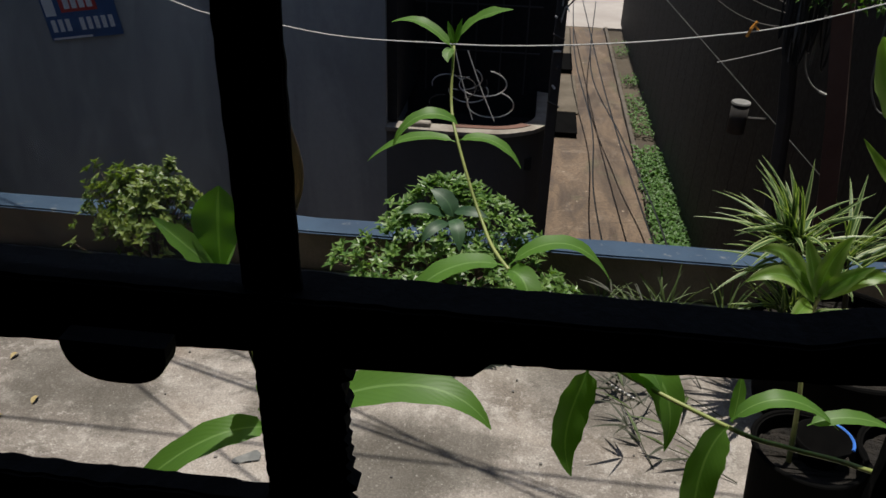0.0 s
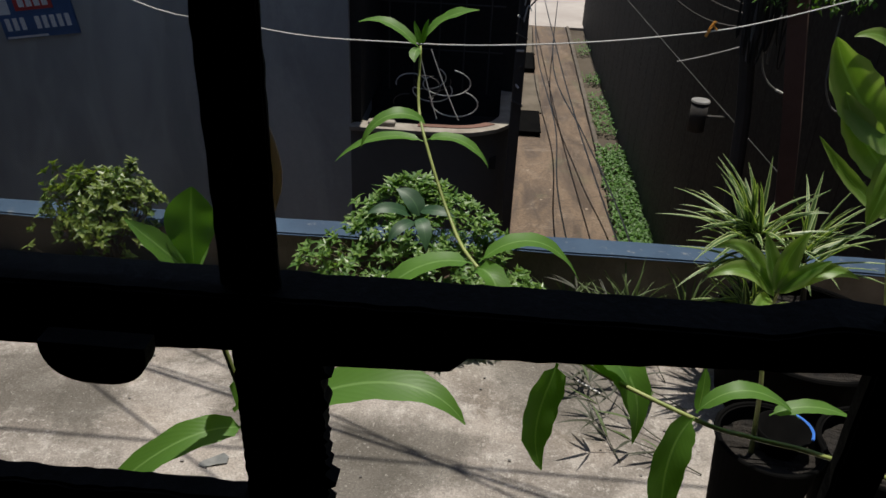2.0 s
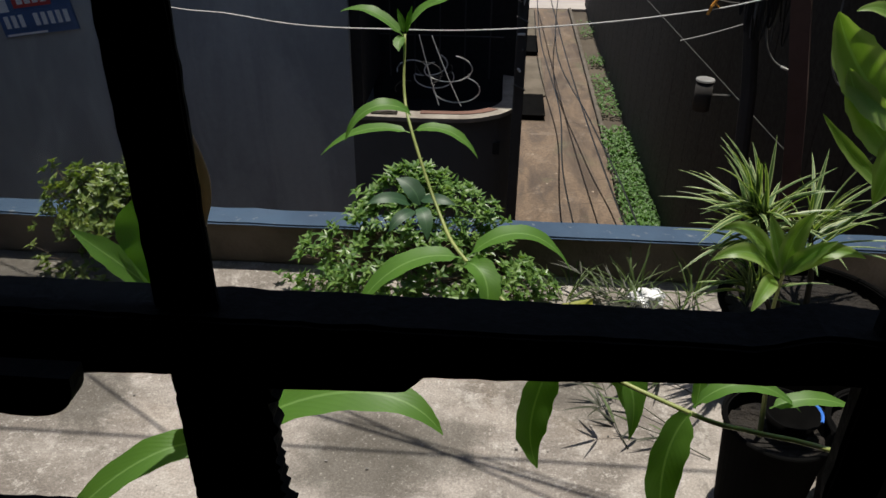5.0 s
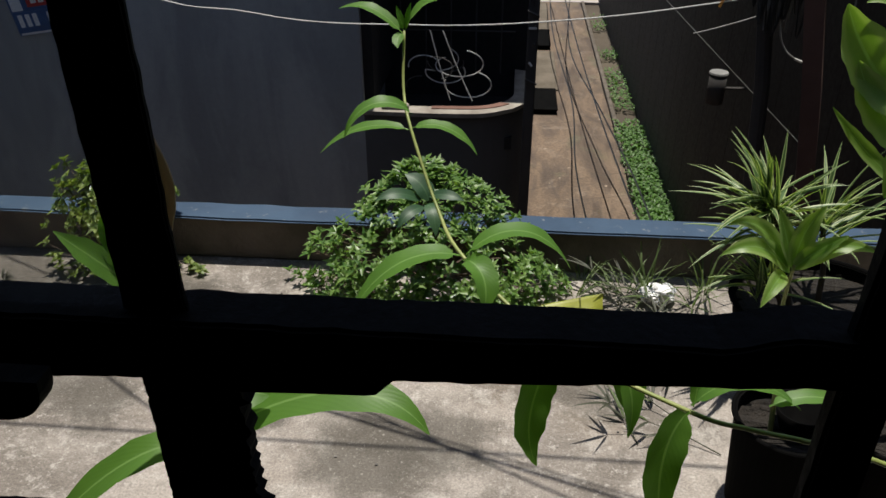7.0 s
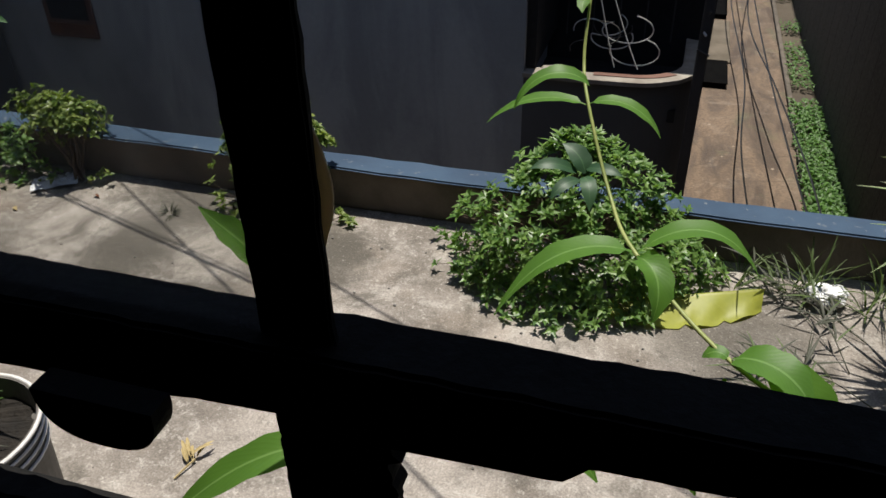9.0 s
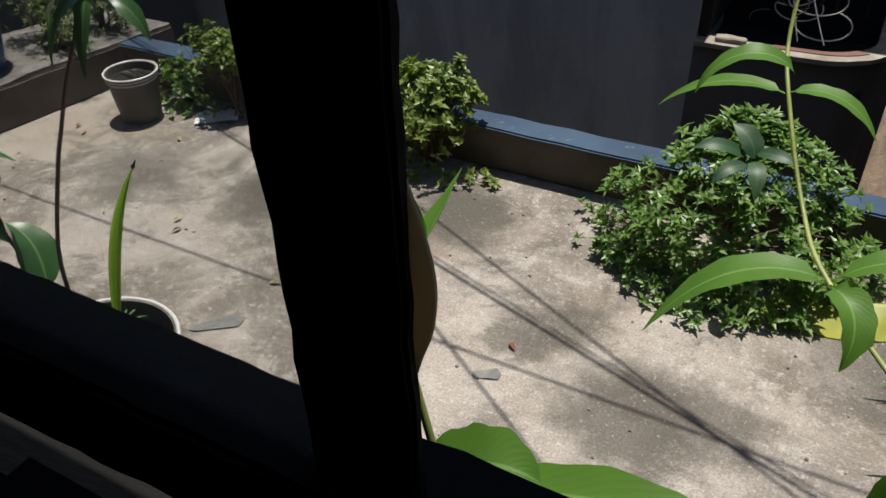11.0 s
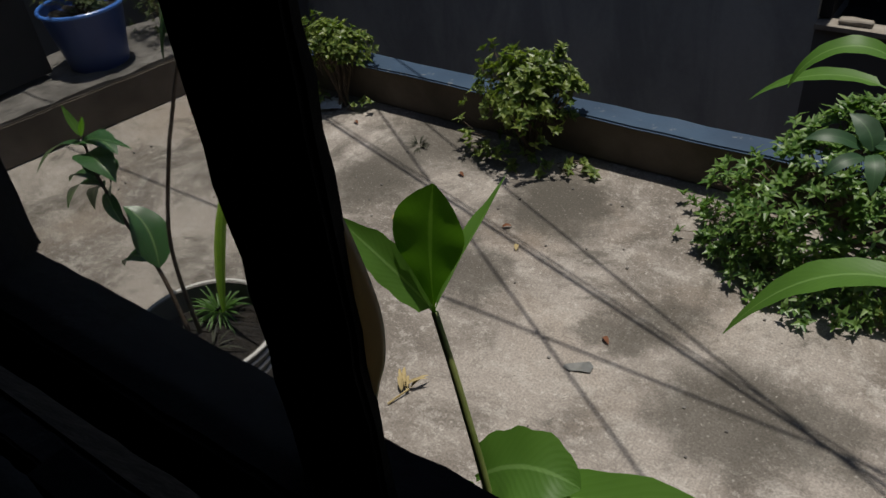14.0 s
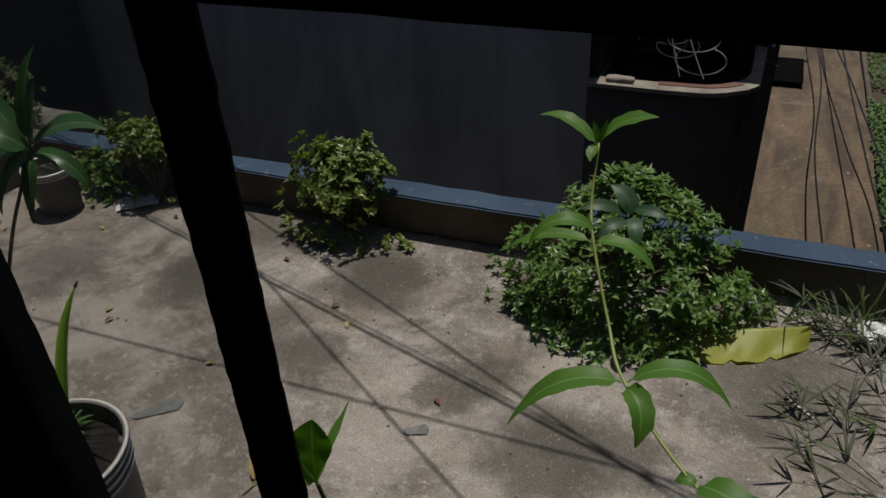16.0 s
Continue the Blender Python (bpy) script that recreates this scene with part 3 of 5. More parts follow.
for i, p in enumerate(pts):
    w = 0.0011 + 0.0012 * math.sin(math.pi * i / (len(pts) - 1))
    r = [b.verts.new(p + Vector(q)) for q in ((-w, 0.0008, 0), (w * 0.5, 0.0012, 0), (w * 0.5, 0.0004, 0), (-w, -0.0004, 0))]
    if i:
        for k in range(4):
            b.faces.new((last[k], last[(k + 1) % 4], r[(k + 1) % 4], r[k]))
    last = r
bmesh.ops.recalc_face_normals(b, faces=b.faces)
wpart("peeling_strip", b, F_HUSK, window, "bowed tan dried strip curling off the bar", True)
glass = wpart("pane", box(-0.206, -0.099, 0.2865, 0.2878, 1.305, 1.546), M_GLASS, window, "dusty smeared glass pane")
glass.visible_shadow = False

# ---- flat roof slab with its parapets ----
b = box(-3.7, 3.4, 0.305, 2.62, -0.16, 0.0)
tagged(finish("terrace_slab", b, M_SLAB), "weathered stained concrete terrace slab", "slab", kind="structure")


def long_wall(name, x0, x1, y0, y1, z0, z1, mat, seed):
    b = box(x0, x1, y0, y1, z0, z1)
    axis = 0 if (x1 - x0) > (y1 - y0) else 1
    es = [e for e in b.edges if abs((e.verts[0].co - e.verts[1].co)[axis]) > 0.2]
    bmesh.ops.subdivide_edges(b, edges=es, cuts=60, use_grid_fill=True)
    bmesh.ops.bevel(b, geom=[e for e in b.edges if e.calc_face_angle(0) > 1.0], offset=0.006, segments=2, affect="EDGES")
    for v in b.verts:
        v.co += noise.noise_vector(v.co * 9 + Vector((seed, seed, 0))) * 0.0035
    return finish(name, b, mat)


parapet = tagged(long_wall("parapet", -2.86, 3.4, 2.375, 2.455, 0.0, 0.158, M_PARAPET, 3), "low grimy parapet with a worn blue painted top", "parapet", kind="structure")
cap = long_wall("parapet_cap", -2.87, 3.4, 2.352, 2.462, 0.158, 0.170, M_CAP, 7)
cap.parent = parapet
tagged(cap, "worn blue painted coping")
side = tagged(long_wall("side_parapet", -3.32, -2.80, 0.36, 2.62, 0.0, 0.166, M_PARAPET, 11), "wide low grimy side parapet", "parapet", kind="structure")
b = box(-3.32, -2.81, 0.37, 2.62, 0.166, 0.174)
es = [e for e in b.edges if (e.verts[0].co - e.verts[1].co).length > 0.2]
bmesh.ops.subdivide_edges(b, edges=es, cuts=60, use_grid_fill=True)
for v in b.verts:
    v.co.z += max(0, noise.noise(v.co * 14)) * 0.016 + max(0, noise.noise(v.co * 45)) * 0.008 if v.co.z > 0.17 else 0
topping = finish("rubble_topping", b, M_DEBRIS, side, "crumbled concrete topping")
for me in (side.data, topping.data):
    for v in me.vertices:
        v.co.x += (v.co.y - 2.4) * 0.16

# ---- ground, alley and houses beyond ----
b = bmesh.new()
bmesh.ops.create_grid(b, x_segments=40, y_segments=40, size=400)
for v in b.verts:
    v.co.z = -3.86
tagged(finish("ground", b, M_EARTH), "bare dark earth reaching to the distance", "ground", kind="structure")
b = box(0.10, 1.86, 2.6, 22.0, -3.9, -3.80)
es = [e for e in b.edges if abs((e.verts[0].co - e.verts[1].co).y) > 1]
bmesh.ops.subdivide_edges(b, edges=es, cuts=50, use_grid_fill=True)
for v in b.verts:
    v.co.x += noise.noise(Vector((0, v.co.y * 0.9, 3))) * 0.04
alley = tagged(finish("alley_path", b, M_ALLEY), "narrow brown concrete alley between buildings", "path", kind="structure")
end = finish("alley_end", box(-0.6, 3.4, 22.0, 27.0, -3.9, -3.79), M_PALE)
tagged(end, "pale concrete pavement at the alley's end", "pavement", kind="structure")
kerb = finish("alley_kerb", box(1.88, 1.96, 2.6, 22.0, -3.88, -3.76, 0.012), M_PARAPET)
tagged(kerb, "low mossy kerb along the alley", "kerb", kind="structure")

house = thing("neighbour_house", (-3, 6, -3.85), "tall plain dark grey painted house in shade", "house")
wpart("wall", box(-12.0, -1.14, 6.0, 12.0, -3.85, 4.2), M_HOUSE, house, "smooth dark grey painted wall")
wpart("rear_wall", box(-1.14, 0.17, 7.1, 12.0, -3.85, 4.2), M_DARK, house, "recessed wall with its shade in the colour")
# rounded balcony front below the recess
b = bmesh.new()
plan = [(-1.14, 6.0), (-0.6, 5.99), (-0.33, 6.0)] + [(-0.33 + 0.5 * math.sin(a), 6.5 - 0.5 * math.cos(a)) for a in [k * math.pi / 20 for k in range(1, 11)]] + [(0.17, 7.1)]
inner = [(-1.14, 6.11), (-0.6, 6.10), (-0.33, 6.11)] + [(-0.33 + 0.39 * math.sin(a), 6.5 - 0.39 * math.cos(a)) for a in [k * math.pi / 20 for k in range(1, 11)]] + [(0.06, 7.1)]


def band(pl, inn, z0, z1):
    b = bmesh.new()
    lo = [b.verts.new((x, y, z0)) for x, y in pl]
    hi = [b.verts.new((x, y, z1)) for x, y in pl]
    lo2 = [b.verts.new((x, y, z0)) for x, y in inn]
    hi2 = [b.verts.new((x, y, z1)) for x, y in inn]
    for i in range(len(pl) - 1):
        for q in ((lo[i], lo[i + 1], hi[i + 1], hi[i]), (lo2[i], hi2[i], hi2[i + 1], lo2[i + 1]), (hi[i], hi[i + 1], hi2[i + 1], hi2[i]), (lo[i], lo2[i], lo2[i + 1], lo[i + 1])):
            b.faces.new(q)
    bmesh.ops.recalc_face_normals(b, faces=b.faces)
    return b


b.free()
wpart("balcony_wall", band(plan, inner, -3.85, -0.875), M_HOUSE_LOW, house, "darker grey rounded balcony wall")
ledge_out = [(x + 0.02 * (1 if x > 0 else 0), y - 0.045) for x, y in plan]
wpart("balcony_ledge", band(ledge_out, inner, -0.872, -0.838), M_LEDGE, house, "pale worn balcony ledge")
wpart("rust_line", band([(x, y + 0.05) for x, y in plan[1:8]], inner[1:8], -0.836, -0.831), M_POST, house, "rust-red stain along the ledge")
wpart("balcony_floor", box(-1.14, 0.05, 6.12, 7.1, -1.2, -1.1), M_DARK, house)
# Unseen overhead slab, added to keep the sun out of the recess.
wpart("shading_slab", box(-1.14, 0.17, 6.6, 7.1, 1.3, 1.5), M_DARK, house)
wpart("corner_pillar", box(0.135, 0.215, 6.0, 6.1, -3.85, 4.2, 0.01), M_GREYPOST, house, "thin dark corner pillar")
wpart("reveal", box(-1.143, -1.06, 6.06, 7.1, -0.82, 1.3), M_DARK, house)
# window grid in the recess
for i in range(5):
    x = -0.95 + i * 0.22
    wpart("grille_bar", tube([(x, 6.92, -0.82), (x, 6.92, 1.3)], 0.008, sides=5), M_GREYPOST, house)
for z in (-0.45, -0.05, 0.35):
    wpart("grille_bar", tube([(-1.05, 6.93, z), (0.05, 6.93, z)], 0.008, sides=5), M_GREYPOST, house)
# coil of loose pale cables behind the ledge
rnd = random.Random(11)
coil = thing("cable_coil", (-0.45, 6.2, -0.83), "tangled coil of pale loose cables on a balcony", "cable")
for k in range(9):
    c = Vector((-0.50 + rnd.uniform(-0.22, 0.25), 6.24 + rnd.uniform(0, 0.12), -0.62 + rnd.uniform(-0.12, 0.1)))
    r = rnd.uniform(0.10, 0.20)
    a0, a1 = rnd.uniform(0, 6), rnd.uniform(2.0, 4.6)
    tilt = rnd.uniform(-0.5, 0.5)
    pts = [c + Vector((r * math.cos(a0 + a1 * i / 16), tilt * r * math.sin(a0 + a1 * i / 16) * 0.4, r * 0.6 * math.sin(a0 + a1 * i / 16))) for i in range(17)]
    pts = [Vector((p.x, max(p.y, 6.13), max(p.z, -0.815))) for p in pts]
    wpart("strand", tube(pts, 0.0055, sides=5), M_WHITECABLE if k % 3 else M_GREYPOST, coil)
for x0, x1 in ((-0.52, -0.28), (-0.62, -0.46)):
    wpart("strand", tube(sag((x0, 6.2, -0.25), (x1, 6.2, -0.82), 0.02, 8), 0.005, sides=5), M_WHITECABLE, coil)
white = thing("white_block", (-0.93, 6.03, -0.838), "small white painted stone on a balcony ledge", "stone")
wpart("stone", roughen(box(-1.0, -0.78, 6.0, 6.08, -0.838, -0.80, 0.01), 2, 0.008, 20), M_LEDGE, white)

# Added walls: the outer blocks sky and holds cables, the near ones are shade-black.
added_side_walls = thing("added_side_walls", (-4.75, 1.6, -3.85), "added dark side walls with shade in their colour", "house")
wpart("wall", box(-6.6, -6.1, 0.31, 5.9, -3.85, 2.0), M_HOUSE_LOW, added_side_walls)
wpart("shade_wall", box(-6.09, -3.44, 0.31, 1.72, -3.85, 1.55), M_DARK, added_side_walls)
wpart("shade_pier", box(-3.437, -3.17, 0.31, 1.70, 0.20, 1.55), M_DARK, added_side_walls)
# hanging banner on the grey wall
bx0, bx1, bz0, bz1 = -3.86, -3.24, -0.265, 0.62
banner = thing("wall_banner", (-3.55, 5.985, bz0), "faded blue and red printed vinyl banner on a wall", "banner")
wpart("sheet", box(bx0, bx1, 5.982, 5.992, bz0, bz1), M_BANNER, banner)
wpart("lower_hem", box(bx0 + 0.02, bx0 + 0.36, 5.976, 5.981, bz0 + 0.005, bz0 + 0.02), M_BANNERWHITE, banner)
wpart("number_band", box(bx0 + 0.01, bx1 - 0.01, 5.977, 5.981, bz0 + 0.05, bz0 + 0.18), M_BANNER, banner)
for i in range(9):
    x = bx0 + 0.045 + i * 0.062
    if i != 3:
        wpart("print_bar", box(x, x + 0.036, 5.972, 5.976, bz0 + 0.065, bz0 + 0.16), M_BANNERWHITE, banner)
wpart("red_panel", box(bx0 + 0.16, bx0 + 0.47, 5.976, 5.981, bz0 + 0.21, bz0 + 0.36), M_BANNERRED, banner)
for i in range(4):
    x = bx0 + 0.20 + i * 0.065
    wpart("print_bar", box(x, x + 0.045, 5.971, 5.975, bz0 + 0.235, bz0 + 0.33), M_BANNERWHITE, banner)
banner.rotation_euler = (0, -0.15, 0)
wpart("white_stripe", box(bx0 + 0.02, bx0 + 0.11, 5.976, 5.981, bz0 + 0.19, bz0 + 0.7), M_BANNERWHITE, banner)

panel = thing("wall_panel", (-5.33, 5.98, -0.90), "dull red-brown framed panel fixed to a wall", "panel")
wpart("board", box(-5.60, -5.07, 5.972, 5.992, -0.90, -0.90 + 0.75, 0.006), M_POST, panel)
wpart("red_band", box(-5.58, -5.09, 5.966, 5.9715, -0.90 + 0.03, -0.90 + 0.13), M_RUST, panel, "faded red lower band")
wpart("dark_inset", box(-5.54, -5.13, 5.966, 5.9715, -0.90 + 0.17, -0.90 + 0.68), M_DARK, panel)

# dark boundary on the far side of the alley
fence = thing("boundary_wall", (2.4, 12, -3.85), "high dark brown sheet boundary wall, shade deepened in its colour", "wall")
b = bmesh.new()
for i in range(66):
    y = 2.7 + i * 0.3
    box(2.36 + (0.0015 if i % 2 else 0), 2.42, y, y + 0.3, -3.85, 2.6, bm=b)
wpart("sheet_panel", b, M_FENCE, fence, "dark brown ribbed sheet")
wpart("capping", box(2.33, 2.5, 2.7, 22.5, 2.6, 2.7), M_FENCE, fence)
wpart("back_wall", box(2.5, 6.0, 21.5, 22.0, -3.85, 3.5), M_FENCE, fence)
post = thing("leaning_post", (1.95, 5.0, -3.85), "leaning red-brown painted post", "post")
wpart("post", tube([(2.22, 5.05, -3.85), (1.99, 5.0, -0.80), (1.904, 5.0, -0.255), (1.795, 5.0, 0.306), (1.66, 5.0, 1.0), (1.50, 5.0, 2.0)], 0.078, sides=4), M_POST, post)
pole = thing("grey_pole", (1.66, 5.4, -3.85), "slim grey utility pole with hanging cable bundles", "pole")
wpart("shaft", tube([(2.05, 5.42, -3.85), (1.72, 5.4, -0.34), (1.64, 5.4, 0.18), (1.50, 5.4, 1.1), (1.32, 5.4, 2.4)], 0.052, sides=10), M_GREYPOST, pole)
rnd = random.Random(23)
for k in range(26):
    x, y = 1.63 + rnd.uniform(-0.10, 0.12), 5.28 + rnd.uniform(-0.05, 0.05)
    z1 = rnd.uniform(0.45, 1.1)
    z0 = rnd.uniform(0.02, 0.24)
    w = rnd.uniform(-0.07, 0.09)
    wpart("hanging_cable", tube(spline([(x, y, z1), (x + w * 0.3, y - 0.03, (z0 + z1) / 2), (x + w, y - 0.04, z0), (x + w * 1.7, y, (z0 + z1) / 2 + 0.1)], 5), 0.007, sides=5),
          M_DIMWIRE if k % 7 == 0 else (M_GREYPOST if k % 3 == 0 else M_CABLE), pole)
for path, r in (((( 1.70, 5.28, 0.16), (1.735, 5.28, 0.01), (1.79, 5.28, -0.08), (1.853, 5.28, -0.128)), 0.006),
                (((1.98, 4.9, 0.45), (2.00, 4.92, 0.16), (2.03, 4.95, 0.01), (2.10, 4.97, -0.12), (2.18, 4.98, -0.17)), 0.006)):
    loose = thing("loose_cable_end", path[0], "pale loose cable end hanging from a pole", "cable", "loose cable ends")
    wpart("strand", tube(spline(path, 6), r, sides=5), M_DIMWIRE, loose)
    wpart("tip", tube([path[-1], (path[-1][0] + 0.05, path[-1][1], path[-1][2] - 0.02)], r * 1.7, sides=6), M_WHITECABLE, loose)
rnd = random.Random(19)
b = bmesh.new()
for k in range(520):
    p = Vector((1.86, 5.0, 0.64)) + Vector((unit(rnd).x * 0.34, unit(rnd).y * 0.16, unit(rnd).z * 0.16))
    d = unit(rnd)
    small_leaf(b, p, Vector((d.x, d.y, -abs(d.z))), Vector((0, 0, 1)), rnd.uniform(0.03, 0.07), rnd.uniform(0.012, 0.03), rnd)
tagged(finish("creeper", b, F_COVER), "fine-leaved green creeper over the top of a post", "creeper", kind="stuff")
# lit strands and a hanging can by the dark wall
strand = thing("slanting_wire", (1.5, 5.9, -0.4), "thin pale slanting wire before a dark wall", "wire")
wpart("wire", tube(sag((0.90, 6.0, 0.26), (2.30, 6.0, -1.02), 0.0, 10), 0.0036, sides=5), M_DIMWIRE, strand)
wpart("branch_wire", tube(sag((1.34, 5.98, -0.17), (1.84, 5.9, 0.02), 0.01, 6), 0.005, sides=5), M_DIMWIRE, strand)
for p, q in (((1.16, 6.0, 0.9), (1.84, 5.9, 0.26)), ((1.0, 6.0, 0.5), (1.9, 5.9, 0.16)), ((1.16, 5.9, 0.5), (2.2, 5.8, 0.3))):
    w = thing("black_wire", p, "thin sagging dark wire across an alley", "wire", "sagging wires")
    wpart("wire", tube(sag(p, q, 0.16, 14), 0.006, sides=5), M_GREYPOST, w)
can = thing("hanging_can", (2.05, 7.8, -1.33), "dim grey cylindrical lamp can on a dark wall", "lamp")
wpart("body", lathe([(0.075, -0.16), (0.085, -0.155), (0.085, 0.14), (0.07, 0.145)], sides=18, centre=(2.08, 7.85, -1.22)), M_GREYPOST, can, smooth=True)
# Paler lid: the can's lit top edge is put into its colour.
wpart("lid", lathe([(0.092, 0.145), (0.096, 0.15), (0.09, 0.165)], sides=18, centre=(2.08, 7.85, -1.22)), M_DIMWIRE, can)
wpart("bracket", tube([(2.08, 7.85, -1.22), (2.4, 7.85, -1.22)], 0.015, sides=6), M_GREYPOST, can)

# the pale wire across the view, with its orange tie
wire = thing("washing_line", (0, 3.5, 0.5), "thin pale sagging wire strung across a gap", "wire")
wpart("wire", tube(spline([(-6.0, 5.9, 1.9), (-2.2, 3.9, 0.72), (-1.114, 3.5, 0.558), (-0.417, 3.5, 0.522), (0.123, 3.5, 0.545), (0.705, 3.5, 0.616), (1.2, 3.5, 0.728), (2.37, 3.6, 1.1)], 8), 0.0034, sides=6), M_WHITECABLE, wire)
wpart("tie", tube([(0.865, 3.495, 0.625), (0.875, 3.49, 0.66), (0.895, 3.495, 0.69)], 0.007, sides=5), M_ORANGE, wire, "orange twisted tie")
wpart("tie_tail", tube([(0.885, 3.49, 0.675), (0.905, 3.49, 0.655)], 0.004, sides=5), M_ORANGE, wire)

# cables along the alley
for i, pts in enumerate((((0.95, 22, -2.9), (0.90, 17, -3.2), (1.10, 13, -3.3), (1.0, 10, -3.25), (1.1, 6, -3.0)),
                         ((1.05, 22, -2.6), (1.30, 14, -2.9), (1.52, 9.5, -3.0), (1.66, 6, -2.8)),
                         ((1.5, 21, -2.9), (1.2, 16, -3.2), (1.5, 12, -3.1), (1.78, 9.5, -3.2), (1.75, 6, -2.9)))):
    c = thing("alley_cable", pts[1], "black cable strung low along an alley", "cable", "alley cables")
    wpart("cable", tube(spline(pts, 8), 0.012, sides=5), M_CABLE, c)
# Black blocks stand for open drain pits, the darkness inside put into their colour.
for y0, y1 in ((13.65, 14.75), (17.6, 18.9)):
    t_ = thing("drain_pit_block", (0.5, y0, -3.8), "black block standing for the dark of a drain pit", "cover", "alley covers")
    wpart("body", box(0.30, 0.90, y0, y1, -3.8, -3.72, 0.015), M_TUB, t_)
    wpart("lid", box(0.28, 0.92, y0 - 0.02, y1 + 0.02, -3.717, -3.695, 0.006), M_TUB, t_)
# raised pale slabs along the wall's foot, broken by the drain blocks
for x1, y0, y1 in ((0.98, 14.9, 17.4), (0.95, 19.1, 21.8)):
    es = box(0.22, x1, y0, y1, -3.81, -3.765, 0.012)
    step = tagged(finish("footing_slab", es, M_FOOTING), "worn pale slab along a wall's foot", "slab", kind="structure")
clips = thing("cable_cleat", (0.20, 5.98, -0.2), "bundle of white cable clips on a pillar", "clip")
rnd = random.Random(8)
for k in range(10):
    z = -0.55 + k * 0.13
    wpart("clip", tube([(0.155 + rnd.uniform(-0.04, 0.02), 5.985, z), (0.175 + rnd.uniform(0, 0.05), 5.97, z + rnd.uniform(-0.05, 0.06))], 0.009, sides=5), M_WHITECABLE if k % 2 else M_GREYPOST, clips)
for k in range(12):
    a = rnd.uniform(-0.30, 0.24)
    wpart("loose_strand", tube(spline([(0.175, 5.97, 0.0 + k * 0.06), (0.175 + a * 0.5, 5.95, 0.12 + k * 0.06), (0.175 + a, 5.93, 0.05 + k * 0.1)], 4), 0.006, sides=5), M_WHITECABLE if k % 2 else M_CABLE, clips)

# low ground cover along the alley
rnd = random.Random(31)
b = bmesh.new()
for k in range(5200):
    y = 9.4 + rnd.random() ** 1.5 * 11
    dense = 1.0 if y < 13.4 else 0.35
    if rnd.random() > dense:
        continue
    if 13.3 < y < 13.9 or (16.3 < y < 17.0) or (y > 17 and noise.noise(Vector((y * 1.3, 2, 0))) < 0.1):
        continue
    x = rnd.uniform(1.88, 2.34) if y < 13.4 else rnd.uniform(1.97, 2.34)
    p = Vector((x, y, -3.82 + rnd.uniform(0, 0.12)))
    d = unit(rnd)
    d.z = abs(d.z) * 0.5
    small_leaf(b, p, d, Vector((0, 0, 1)), rnd.uniform(0.05, 0.09), rnd.uniform(0.04, 0.06), rnd)
tagged(finish("ground_cover", b, F_COVER), "dense low green ground cover along a kerb", "plants", kind="stuff")

# ---- overhead service cables ----
SHADE = -SUN_FROM / SUN_FROM.z


def over(x, y, h):
    return Vector((x, y, 0)) - SHADE * h


for (x0, y0), (x1, y1), h, r in (((-5.2, 3.141), (2.36, 0.756), 1.7, 0.0058), ((-5.2, 3.986), (2.36, 0.350), 1.75, 0.0042),
                                 ((-5.2, 1.523), (2.36, 1.521), 1.9, 0.0045), ((-5.2, 4.485), (2.36, -0.584), 1.8, 0.0045), ((-5.2, 3.165), (2.36, 0.772), 1.72, 0.0032)):
    y0 += (y0 - y1) / (x1 - x0) * (x0 + 6.1)
    x0 = -6.1
    c = thing("overhead_cable", over(x0, y0, h), "black service cable strung overhead", "cable", "overhead cables")
    wpart("cable", tube([over(x0, y0, h).lerp(over(x1, y1, h), i / 12) - Vector((0, 0, 0.0)) for i in range(13)], r, sides=6), M_CABLE, c)


